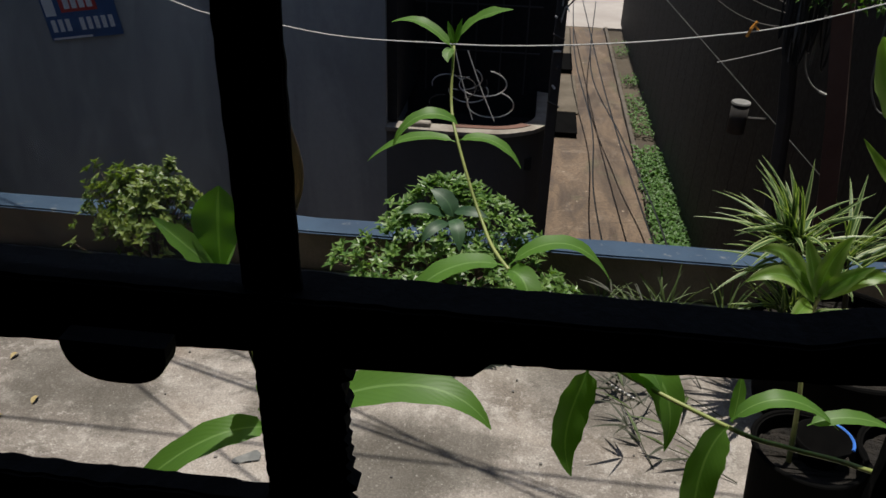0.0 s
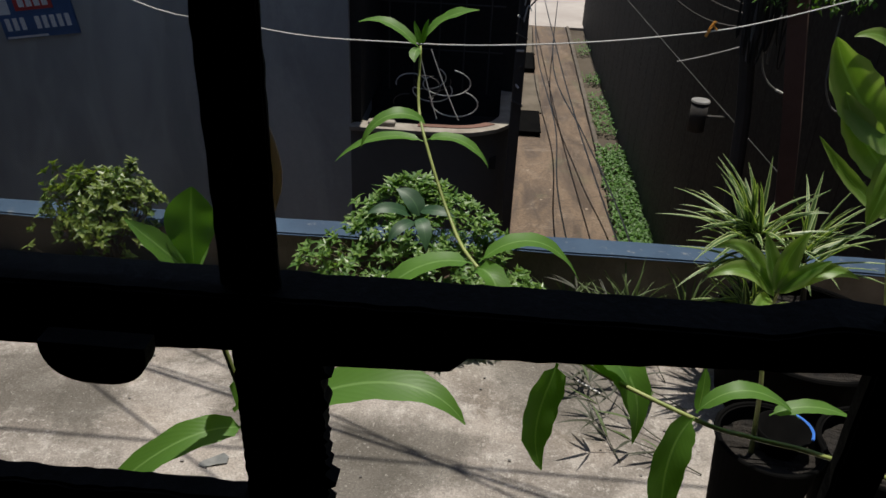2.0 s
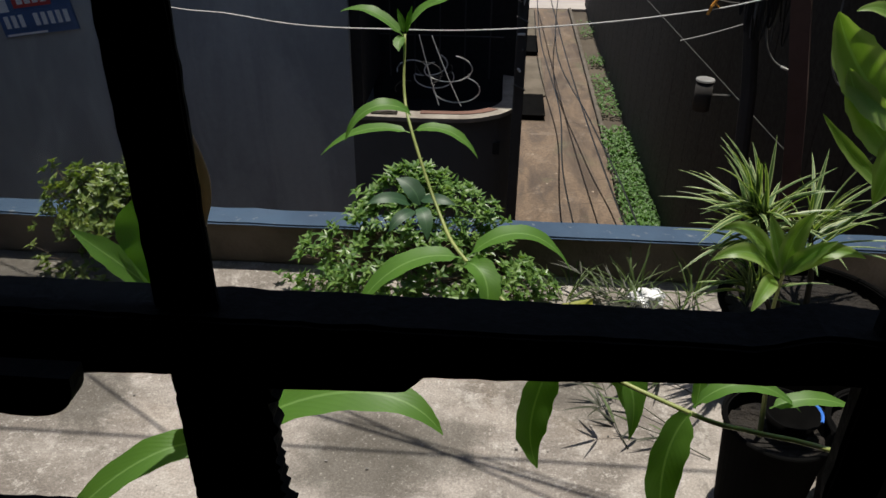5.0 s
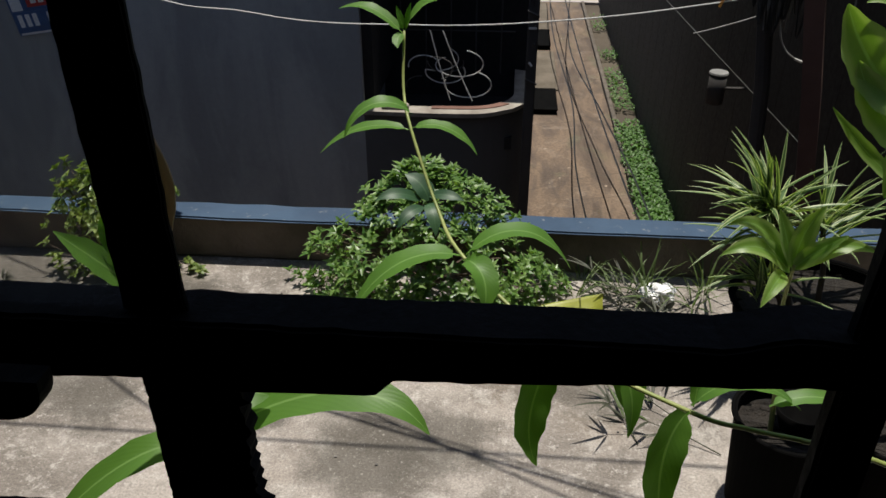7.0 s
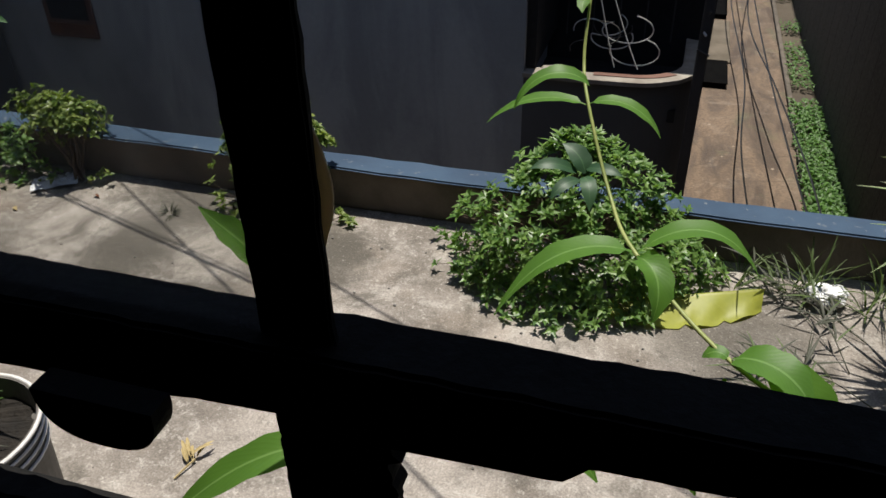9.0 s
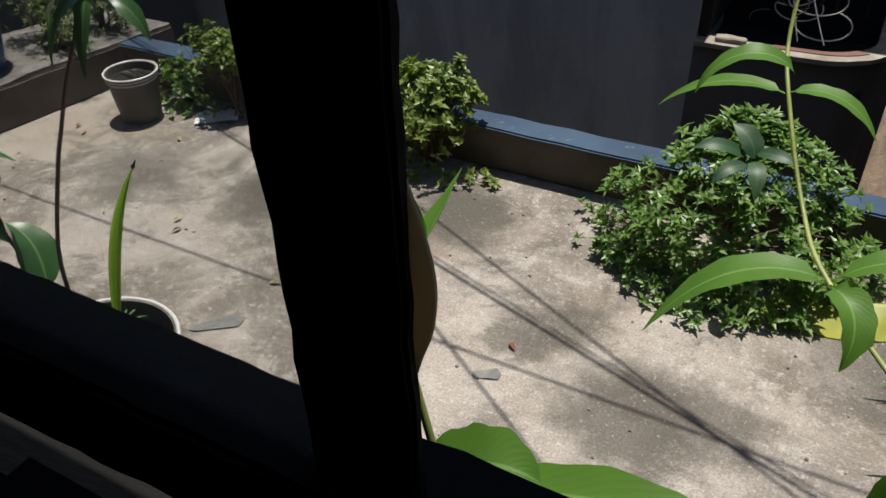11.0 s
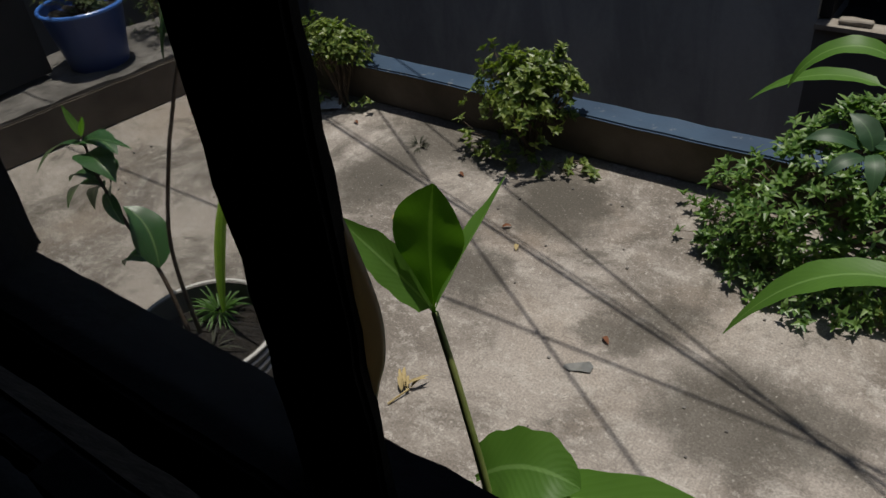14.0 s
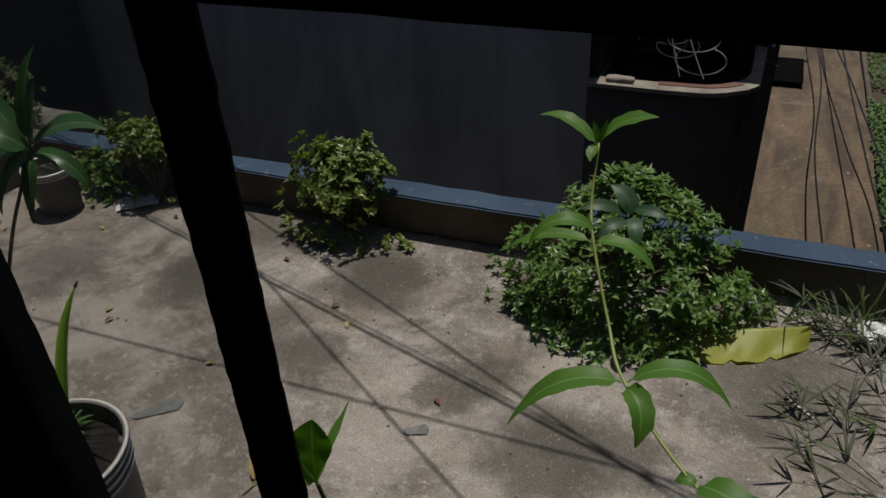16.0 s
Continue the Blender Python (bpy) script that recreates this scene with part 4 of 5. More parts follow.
# ---- plants on the terrace ----
def shrub(name, label, root, centre, radii, whorls, leaf, leaves_each, material, seed, stems=7, floor_sprigs=0, spread=(0.5, 0.2), clip_y=None, curl=0.25, mound=False):
    """A twiggy bush: stems fan out of the root, whorls of leaflets sit on the twig ends."""
    rnd = random.Random(seed)
    ob = thing(name, root, label, "shrub")
    root, centre = Vector(root), Vector(centre)
    wood = bmesh.new()
    crown = bmesh.new()
    tips = []
    lobes = [(centre + Vector([unit(rnd)[i] * radii[i] * 0.55 for i in range(3)]), rnd.uniform(0.45, 0.75)) for _ in range(11)]
    for k in range(whorls):
        if mound:
            a = rnd.uniform(-math.pi, 0) if rnd.random() < 0.85 else rnd.uniform(0, math.pi)
            hz = rnd.random() ** 1.25
            rr = (1.0 - hz ** 2.1) * 0.90 + 0.10
            rr *= rnd.uniform(0.86, 1.06) if rnd.random() < 0.8 else rnd.uniform(0.45, 0.85)
            rr *= 1 + noise.noise(Vector((math.cos(a) * 2.2 + seed, math.sin(a) * 2.2, hz * 3))) * 0.55
            p = centre + Vector((math.cos(a) * radii[0] * rr, math.sin(a) * radii[1] * rr, hz * radii[2] * (1 + noise.noise(Vector((a, 5, seed))) * 0.12)))
            p.z = max(p.z, rnd.uniform(0.012, 0.05))
            if p.z < 0.19:
                p.y = min(p.y, 2.34)
            tips.append((p, p - centre))
            continue
        c, s = lobes[rnd.randrange(len(lobes))]
        u = unit(rnd)
        if u.z < -0.35 and rnd.random() < 0.6:
            u.z = -u.z
        rr = rnd.uniform(0.72, 1.03) if rnd.random() < 0.75 else rnd.uniform(0.3, 0.7)
        p = c + Vector([u[i] * radii[i] * s * rr for i in range(3)])
        p += noise.noise_vector(p * 9) * 0.03
        if p.z < 0.02:
            p.z = rnd.uniform(0.015, 0.08)
        if clip_y and p.y > clip_y and p.z < 0.2:
            p.y = clip_y - rnd.uniform(0.0, 0.06)
        tips.append((p, (p - centre)))
    for k in range(floor_sprigs):
        a = rnd.uniform(0, math.tau)
        p = Vector((root.x + math.cos(a) * spread[0] * rnd.uniform(0.5, 1), min(root.y - abs(math.sin(a)) * spread[1] * rnd.uniform(0.3, 1), clip_y or 9), rnd.uniform(0.008, 0.05)))
        tips.append((p, Vector((math.cos(a), -abs(math.sin(a)), 0.6))))
    for i in range(stems):
        p = tips[rnd.randrange(len(tips))][0]
        mid = root.lerp(p, 0.5) + unit(rnd) * 0.03 + Vector((0, 0, 0.05))
        tube(spline([root + unit(rnd) * 0.015 * Vector((1, 1, 0)).length, mid, p], 5), 0.006, wood, 5, 0.0018)
    for p, out in tips:
        if rnd.random() < 0.45:
            back = root.lerp(p, rnd.uniform(0.55, 0.85)) + unit(rnd) * 0.02
            back.z = max(back.z, 0.01)
            tube([back, back.lerp(p, 0.5) + unit(rnd) * 0.008, p], 0.0016, wood, 4, 0.0009)
        axis = (out.normalized() * 0.7 + Vector((0, 0, 0.8)) + unit(rnd) * 0.4).normalized()
        e1 = axis.cross(Vector((0.3, 0.7, 0.2))).normalized()
        e2 = axis.cross(e1)
        n = rnd.randint(*leaves_each)
        a0 = rnd.uniform(0, 6)
        for j in range(n):
            a = a0 + j * 2.4
            open_ = rnd.uniform(0.55, 1.25)
            d = axis * math.cos(open_) + (e1 * math.cos(a) + e2 * math.sin(a)) * math.sin(open_)
            size = leaf[0] * rnd.uniform(0.6, 1.25)
            small_leaf(crown, p - axis * 0.006 * j / n, d, axis, size, leaf[1] * rnd.uniform(0.75, 1.2), rnd, curl * rnd.uniform(0.2, 1.6))
    tagged(wpart("stem_mass", wood, M_BARK, ob, "thin brown woody stems"), kind="stuff")
    tagged(wpart("crown", crown, material, ob), kind="stuff")
    return ob


bush = shrub("leafy_shrub", "dense green small-leaved shrub beside a low parapet", (-0.24, 2.26, 0.0), (-0.23, 2.24, 0.02), (0.35, 0.31, 0.43), 820, (0.032, 0.0135), (5, 7),
             F_SHRUB, 3, 12, 95, (0.47, 0.40), 2.33, mound=True)
# a few larger glossy leaves of a seedling inside it
rnd = random.Random(4)
b = bmesh.new()
for a, c, e, w in (((-0.22, 2.02, 0.44), (-0.28, 1.98, 0.50), (-0.34, 1.97, 0.46), 0.036), ((-0.2, 2.0, 0.44), (-0.175, 1.95, 0.46), (-0.17, 1.92, 0.385), 0.042),
                   ((-0.21, 2.0, 0.43), (-0.25, 1.95, 0.45), (-0.275, 1.93, 0.40), 0.034), ((-0.2, 2.03, 0.45), (-0.15, 2.0, 0.48), (-0.10, 2.0, 0.455), 0.034),
                   ((-0.2, 2.02, 0.44), (-0.21, 2.04, 0.49), (-0.27, 2.06, 0.50), 0.055)):
    a, c, e = Vector(a), Vector(c), Vector(e)
    bent_leaf(b, a, a.lerp(c, 0.67), e.lerp(c, 0.67), e, w, (0.1, -0.6, 1), segs=9, across=4, full=0.5, phase=w * 400)
wpart("seedling_leaves", b, F_SEEDLING, bush, "larger glossy dark leaves of a seedling")

shrub("variegated_shrub", "rounded yellow-green variegated shrub spilling over a parapet", (-1.27, 2.30, 0.0), (-1.285, 2.29, 0.27), (0.215, 0.15, 0.185), 480, (0.030, 0.017), (4, 6),
      F_SHRUB_YELLOW, 9, 10, 34, (0.30, 0.16), 2.34)
shrub("variegated_shrub", "small rounded yellow-green shrub in a parapet corner", (-2.14, 2.30, 0.0), (-2.15, 2.34, 0.245), (0.185, 0.12, 0.11), 330, (0.030, 0.017), (4, 6),
      F_SHRUB_YELLOW, 14, 8, 12, (0.2, 0.1), 2.34)
shrub("leafy_shrub", "low weedy green plant by a pot", (-2.42, 2.30, 0.0), (-2.42, 2.30, 0.10), (0.12, 0.08, 0.11), 110, (0.028, 0.014), (4, 6), F_SHRUB, 17, 6, 16, (0.2, 0.14), 2.34)


def tuft(name, label, centre, blades, length, width, material, seed, lean=(0.3, 1.1), fan=1.0, rise=0.0):
    rnd = random.Random(seed)
    ob = thing(name, centre, label, "grass" if "grass" in name or "sedge" in name else "plant")
    c = Vector(centre)
    for k in range(blades):
        a = rnd.uniform(0, math.tau)
        th = rnd.uniform(*lean)
        l = length * rnd.uniform(0.55, 1.15)
        d = Vector((math.cos(a) * math.sin(th) * fan, math.sin(a) * math.sin(th) * fan, math.cos(th)))
        base = c + Vector((math.cos(a), math.sin(a), 0)) * 0.012 + Vector((0, 0, rise * rnd.random()))
        mid = base + d * l * 0.55
        tip = base + d * l * 0.85 + Vector((math.cos(a), math.sin(a), 0)) * l * 0.2 - Vector((0, 0, l * 0.28 * th))
        tip.z = max(tip.z, 0.008)
        b = blade(bmesh.new(), base, mid, tip, width * rnd.uniform(0.7, 1.2), segs=7, across=2, fold=0.5, power=0.6, rnd=rnd)
        wpart("blade", b, material, ob)
    return ob


# tubs at the sunny end, with what grows in them
def pail(name, label, at, r0, r1, height, wall, material, rim, rim_r, soil=True):
    ob = thing(name, at, label, "bucket")
    wpart("body", lathe([(r0 - 0.006, 0.0), (r0, 0.004), (r1, height), (r1 - wall, height), (r1 - wall - 0.004, height * 0.85), (r0 * 0.9, height * 0.84)], sides=40, centre=at), material, ob, smooth=False)
    ring = [Vector(at) + Vector(((r1 + 0.003) * math.cos(k * math.tau / 40), (r1 + 0.003) * math.sin(k * math.tau / 40), height)) for k in range(41)]
    wpart("rim", tube(ring, rim_r, sides=8), rim, ob)
    if soil:
        b = bmesh.new()
        bmesh.ops.create_circle(b, cap_ends=True, segments=36, radius=r1 - wall - 0.004)
        bmesh.ops.subdivide_edges(b, edges=b.edges[:], cuts=3, use_grid_fill=True)
        bmesh.ops.triangulate(b, faces=b.faces[:])
        bmesh.ops.subdivide_edges(b, edges=b.edges[:], cuts=2)
        for v in b.verts:
            v.co += Vector(at) + Vector((0, 0, height * 0.86 + noise.noise(v.co * 40) * 0.012))
        wpart("soil", b, M_SOIL, ob, "dark crumbly soil")
    return ob


pail("blue_bucket", "blue plastic bucket of plants on a side parapet", (-3.12, 1.89, 0.174), 0.12, 0.165, 0.25, 0.006, M_BLUE, M_BLUERIM, 0.008)
# First tub is added, filling what is only a dark shaded patch.
pail("black_tub", "black tub standing for a dark shaded patch under a rosette plant", (0.640, 1.425, 0.0), 0.090, 0.112, 0.26, 0.006, M_TUB, M_TUB, 0.005)
# Stands in for a shaded blue bucket; the blue arc paints its rim highlight.
bowl = thing("plastic_bowl", (0.668, 1.435, 0.224), "small bowl in shade-black with a short lit blue rim arc", "bowl")
wpart("body", lathe([(0.034, 0.0), (0.040, 0.002), (0.060, 0.060), (0.056, 0.060), (0.036, 0.006)], sides=32, centre=(0.668, 1.435, 0.224)), M_TUB, bowl, smooth=True)
wpart("lip", tube([Vector((0.668 + 0.060 * math.cos(k * math.tau / 32), 1.435 + 0.060 * math.sin(k * math.tau / 32), 0.284)) for k in range(-3, 6)], 0.0034, sides=6), M_BLUERIM, bowl, "bright blue arc for the lit stretch of rim")
pail("black_tub", "wide black plastic planting tub in shade", (0.87, 1.90, 0.0), 0.19, 0.235, 0.24, 0.008, M_TUB, M_TUB, 0.008)
pail("black_tub", "black plastic planting tub beside a bucket", (0.88, 1.42, 0.0), 0.10, 0.13, 0.26, 0.006, M_TUB, M_TUB, 0.005)
tub_pot = pail("grey_pot", "grey plastic pot with pale rim ridges on a terrace", (-2.50, 2.13, 0.0), 0.078, 0.098, 0.195, 0.006, M_BUCKET, M_PAILWHITE, 0.004)
for z, r in ((0.182, 0.098), (0.170, 0.0965)):
    ring = [Vector((-2.50, 2.13, z)) + Vector((r * math.cos(k * math.tau / 40), r * math.sin(k * math.tau / 40), 0)) for k in range(41)]
    wpart("ridge", tube(ring, 0.003, sides=6), M_PAILWHITE, tub_pot)
PX, PY = -1.185, 0.865
paint_pail = pail("paint_pail", "large reused paint pail with white ridges, planted", (PX, PY, 0.0), 0.128, 0.148, 0.37, 0.005, M_BUCKET, M_PAILWHITE, 0.004)
for z in (0.350, 0.328, 0.306):
    r = 0.128 + 0.02 * z / 0.37 + 0.003
    ring = [Vector((PX, PY, z)) + Vector((r * math.cos(k * math.tau / 48), r * math.sin(k * math.tau / 48), 0)) for k in range(49)]
    wpart("ridge", tube(ring, 0.0032, sides=6), M_PAILWHITE, paint_pail)
wpart("lower_band", lathe([(0.1305, 0.01), (0.1345, 0.12), (0.1365, 0.16), (0.1335, 0.16), (0.128, 0.01)], sides=40, centre=(PX, PY, 0)), M_PAILTAN, paint_pail, "tan lower band")


def leafy_stem(name, label, category, path, radius, stem_mat):
    ob = thing(name, path[0], label, category)
    wpart("stem", tube(spline(path, 7), radius, sides=7, taper=radius * 0.55), stem_mat, ob, smooth=True)
    return ob


def add_leaf(ob, a, c, e, width, material, wave=0.10, fold=0.22, up=(0, 0, 1), segs=14, power=0.72):
    return wpart("leaf", blade(bmesh.new(), a, c, e, width, up, segs, 6, fold, wave, power), material, ob)


# tall rubber-leaved plant in the paint pail
tall = leafy_stem("tall_potted_plant", "tall thin-stemmed plant with large glossy leaves", "plant",
                  [(-1.235, 0.88, 0.32), (-1.235, 0.88, 0.48), (-1.215, 0.884, 0.60), (-1.13, 0.884, 0.78), (-1.085, 0.884, 0.86), (-1.035, 0.887, 0.95), (-0.965, 0.89, 1.055), (-0.93, 0.89, 1.10)], 0.0046, M_BARK)
for a, c1, c2, e, w in (((-0.935, 0.89, 1.095), (-0.89, 0.885, 1.135), (-0.82, 0.88, 1.17), (-0.765, 0.88, 1.150), 0.045),
                        ((-0.94, 0.89, 1.090), (-0.96, 0.87, 1.130), (-0.99, 0.86, 1.140), (-1.05, 0.86, 1.105), 0.060),
                        ((-0.93, 0.89, 1.100), (-0.90, 0.88, 1.150), (-0.88, 0.88, 1.190), (-0.868, 0.88, 1.212), 0.036),
                        ((-0.935, 0.89, 1.100), (-0.94, 0.90, 1.160), (-0.92, 0.91, 1.210), (-0.88, 0.91, 1.250), 0.045),
                        ((-0.945, 0.89, 1.085), (-0.96, 0.87, 1.080), (-1.00, 0.86, 1.040), (-1.010, 0.855, 0.985), 0.045),
                        ((-0.945, 0.89, 1.080), (-0.93, 0.87, 1.070), (-0.945, 0.86, 1.020), (-0.955, 0.86, 0.975), 0.040),
                        ((-0.95, 0.89, 1.085), (-0.99, 0.90, 1.090), (-1.05, 0.91, 1.060), (-1.08, 0.91, 1.000), 0.050),
                        ((-0.94, 0.89, 1.085), (-0.90, 0.90, 1.090), (-0.87, 0.90, 1.070), (-0.855, 0.90, 1.030), 0.035),
                        ((-0.94, 0.89, 1.095), (-0.99, 0.90, 1.150), (-1.04, 0.91, 1.190), (-1.09, 0.91, 1.190), 0.050)):
    wpart("leaf", bent_leaf(bmesh.new(), a, c1, c2, e, w * 0.75, (0.1, -0.5, 1), phase=c1[0] * 70, full=0.45), F_GLOSSY, tall)
low = leafy_stem("young_potted_plant", "young plant with round glossy leaves in a pail", "plant",
                 [(-1.26, 0.87, 0.32), (-1.30, 0.88, 0.45), (-1.36, 0.88, 0.56), (-1.40, 0.88, 0.66), (-1.42, 0.89, 0.74)], 0.005, M_BARK)
for a, c, e, w in (((-1.30, 0.88, 0.47), (-1.33, 0.92, 0.56), (-1.39, 0.90, 0.58), 0.075), ((-1.32, 0.88, 0.48), (-1.38, 0.87, 0.50), (-1.40, 0.86, 0.45), 0.05),
                   ((-1.38, 0.88, 0.62), (-1.36, 0.90, 0.69), (-1.38, 0.90, 0.70), 0.05), ((-1.40, 0.88, 0.66), (-1.41, 0.90, 0.70), (-1.47, 0.90, 0.66), 0.05),
                   ((-1.39, 0.88, 0.64), (-1.44, 0.88, 0.64), (-1.47, 0.88, 0.56), 0.035), ((-1.40, 0.88, 0.74), (-1.32, 0.88, 0.775), (-1.233, 0.88, 0.765), 0.02), ((-1.41, 0.88, 0.71), (-1.34, 0.86, 0.745), (-1.296, 0.86, 0.69), 0.07), ((-1.42, 0.88, 0.73), (-1.37, 0.90, 0.76), (-1.31, 0.89, 0.73), 0.055),
                   ((-1.40, 0.88, 0.73), (-1.51, 0.88, 0.73), (-1.664, 0.88, 0.595), 0.022), ((-1.40, 0.88, 0.64), (-1.50, 0.88, 0.64), (-1.592, 0.88, 0.523), 0.034), ((-1.40, 0.88, 0.65), (-1.47, 0.88, 0.67), (-1.528, 0.88, 0.612), 0.032), ((-1.39, 0.88, 0.63), (-1.36, 0.86, 0.60), (-1.33, 0.86, 0.58), 0.03)):
    add_leaf(low, a, c, e, w, F_GLOSSY, 0.04)
for a, c, e, w in (((-1.42, 0.89, 0.74), (-1.44, 0.89, 0.77), (-1.45, 0.89, 0.80), 0.018), ((-1.42, 0.89, 0.74), (-1.40, 0.89, 0.77), (-1.39, 0.89, 0.79), 0.014)):
    add_leaf(low, a, c, e, w, F_VINE, 0.02)
spike = thing("spike_leaf_plant", (-1.16, 0.90, 0.32), "single upright green blade with a dark tip", "plant")
add_leaf(spike, (-1.225, 0.94, 0.32), (-1.185, 0.97, 0.60), (-1.075, 0.98, 0.745), 0.026, F_BROAD, 0.0, 0.4, (0.3, -1, 0))
wpart("dry_tip", tube([(-1.078, 0.98, 0.742), (-1.068, 0.982, 0.757)], 0.004, sides=6, taper=0.0008), M_CABLE, spike)
tuft("sprig_plant", "small feathery green sprig in a pail", (-1.24, 0.945, 0.33), 70, 0.065, 0.006, F_COVER, 71, (0.4, 1.5))
tuft("dry_sprigs", "dry weedy sprigs in pail soil", (-1.17, 0.86, 0.325), 9, 0.06, 0.004, F_SEDGE, 72, (0.8, 1.5))

# fine bushy weeds in and behind the blue bucket
for i, (root, centre, radii, n) in enumerate((((-3.12, 1.89, 0.38), (-3.11, 1.90, 0.50), (0.17, 0.14, 0.11), 260), ((-2.97, 2.20, 0.174), (-2.96, 2.20, 0.28), (0.14, 0.12, 0.13), 200),
                                              ((-3.12, 2.28, 0.174), (-3.12, 2.28, 0.34), (0.18, 0.14, 0.18), 260), ((-2.99, 2.44, 0.174), (-2.98, 2.44, 0.30), (0.15, 0.10, 0.15), 180))):
    shrub("weed_clump", "feathery green weeds growing in a bucket" if i == 0 else "feathery dark green weeds on rubble", root, centre, radii, n, (0.026, 0.006), (5, 8), F_GRASS, 80 + i, 9)

# spider plant in the black tub
def spider(label, crown, foot, blades, length, seed, sway):
    """Striped blades arching out of one crown on a short cane; most reach up and towards the light."""
    rnd = random.Random(seed)
    c = Vector(crown)
    ob = thing("spider_plant", foot, label, "plant", "spider plants")
    wpart("cane", tube(spline([foot, Vector(foot).lerp(c, 0.5) + Vector((0.01, 0, 0)), c], 5), 0.009, sides=7, taper=0.006), M_BARK, ob, "short brown cane")
    for k in range(blades):
        a = rnd.uniform(0, math.tau)
        th = rnd.uniform(0.15, 1.35)
        l = length * rnd.uniform(0.6, 1.15)
        out = Vector((math.cos(a) + sway, math.sin(a) * 0.8 - 0.15, 0))
        d = (out.normalized() * math.sin(th) + Vector((0, 0, math.cos(th))))
        base = c + Vector((rnd.uniform(-0.015, 0.015), rnd.uniform(-0.015, 0.015), rnd.uniform(-0.09, 0.02)))
        mid = base + d * l * 0.6
        tip = base + d * l * 0.92 + out.normalized() * l * 0.14 - Vector((0, 0, l * rnd.uniform(0.05, 0.30) * th))
        wpart("blade", blade(bmesh.new(), base, mid, tip, 0.0135 * rnd.uniform(0.7, 1.2), segs=7, across=4, fold=0.5, power=0.62, rnd=rnd), F_SPIDER, ob)


spider("arching striped spider plant on a short cane", (0.70, 1.97, 0.485), (0.79, 1.90, 0.20), 90, 0.245, 41, -0.5)
spider("arching striped spider plant in a black tub", (0.85, 2.00, 0.43), (0.88, 1.96, 0.20), 44, 0.235, 42, 0.2)
spider("low striped spider plant offset in a black tub", (0.70, 1.88, 0.33), (0.76, 1.86, 0.20), 44, 0.20, 43, -0.5)
# broad-leaved plant in the blue bucket
FACE = (0.1, -0.75, 0.85)
broad = leafy_stem("rosette_plant", "pale green rosette plant on a slim stalk in a tub", "plant",
                   [(0.605, 1.415, 0.215), (0.588, 1.42, 0.38), (0.575, 1.45, 0.52), (0.575, 1.45, 0.63)], 0.006, M_GREENSTEM)
for a, c, e, w in (((0.57, 1.45, 0.61), (0.50, 1.44, 0.71), (0.425, 1.43, 0.655), 0.040), ((0.565, 1.45, 0.62), (0.50, 1.47, 0.74), (0.44, 1.47, 0.70), 0.036),
                   ((0.575, 1.45, 0.62), (0.57, 1.46, 0.70), (0.61, 1.46, 0.755), 0.045), ((0.58, 1.45, 0.62), (0.63, 1.44, 0.71), (0.71, 1.43, 0.675), 0.040),
                   ((0.575, 1.45, 0.62), (0.60, 1.44, 0.67), (0.65, 1.43, 0.71), 0.036), ((0.56, 1.45, 0.61), (0.53, 1.40, 0.63), (0.50, 1.37, 0.58), 0.034),
                   ((0.575, 1.45, 0.62), (0.545, 1.46, 0.70), (0.53, 1.47, 0.74), 0.036)):
    add_leaf(broad, a, c, e, w, F_BROAD, 0.05, 0.3, FACE)
bank = leafy_stem("broad_leaf_plant", "tall broad-leaved pale green plant in a bucket", "plant",
                  [(0.86, 1.42, 0.21), (0.82, 1.45, 0.5), (0.76, 1.48, 0.78), (0.73, 1.48, 0.95), (0.72, 1.48, 1.08)], 0.008, M_GREENSTEM)
for a, c1, c2, e, w in (((0.76, 1.48, 0.78), (0.70, 1.47, 0.82), (0.64, 1.47, 0.87), (0.576, 1.47, 0.945), 0.030),
                        ((0.73, 1.48, 0.93), (0.66, 1.47, 0.97), (0.585, 1.46, 1.05), (0.553, 1.46, 1.125), 0.095),
                        ((0.74, 1.48, 0.86), (0.69, 1.47, 0.90), (0.62, 1.46, 0.97), (0.590, 1.45, 1.035), 0.075),
                        ((0.72, 1.48, 1.04), (0.69, 1.47, 1.10), (0.63, 1.47, 1.15), (0.585, 1.47, 1.125), 0.032),
                        ((0.73, 1.48, 0.92), (0.72, 1.45, 0.92), (0.70, 1.43, 0.86), (0.69, 1.43, 0.79), 0.06),
                        ((0.72, 1.48, 0.98), (0.76, 1.48, 1.06), (0.82, 1.48, 1.06), (0.88, 1.48, 1.00), 0.06),
                        ((0.72, 1.48, 1.06), (0.73, 1.48, 1.12), (0.75, 1.48, 1.17), (0.79, 1.48, 1.20), 0.05)):
    wpart("leaf", bent_leaf(bmesh.new(), a, c1, c2, e, w, (-0.3, -0.85, 0.75), phase=w * 300, full=0.45), F_BROAD, bank)

# grass and sedge on the slab
rnd = random.Random(55)
for i in range(9):
    tuft("grass_tuft", "thin green grass tuft at a parapet's foot", (rnd.uniform(0.22, 0.85), rnd.uniform(2.20, 2.33), 0.0), 12, rnd.uniform(0.12, 0.26), 0.006, F_GRASS, 100 + i, (0.1, 1.0))


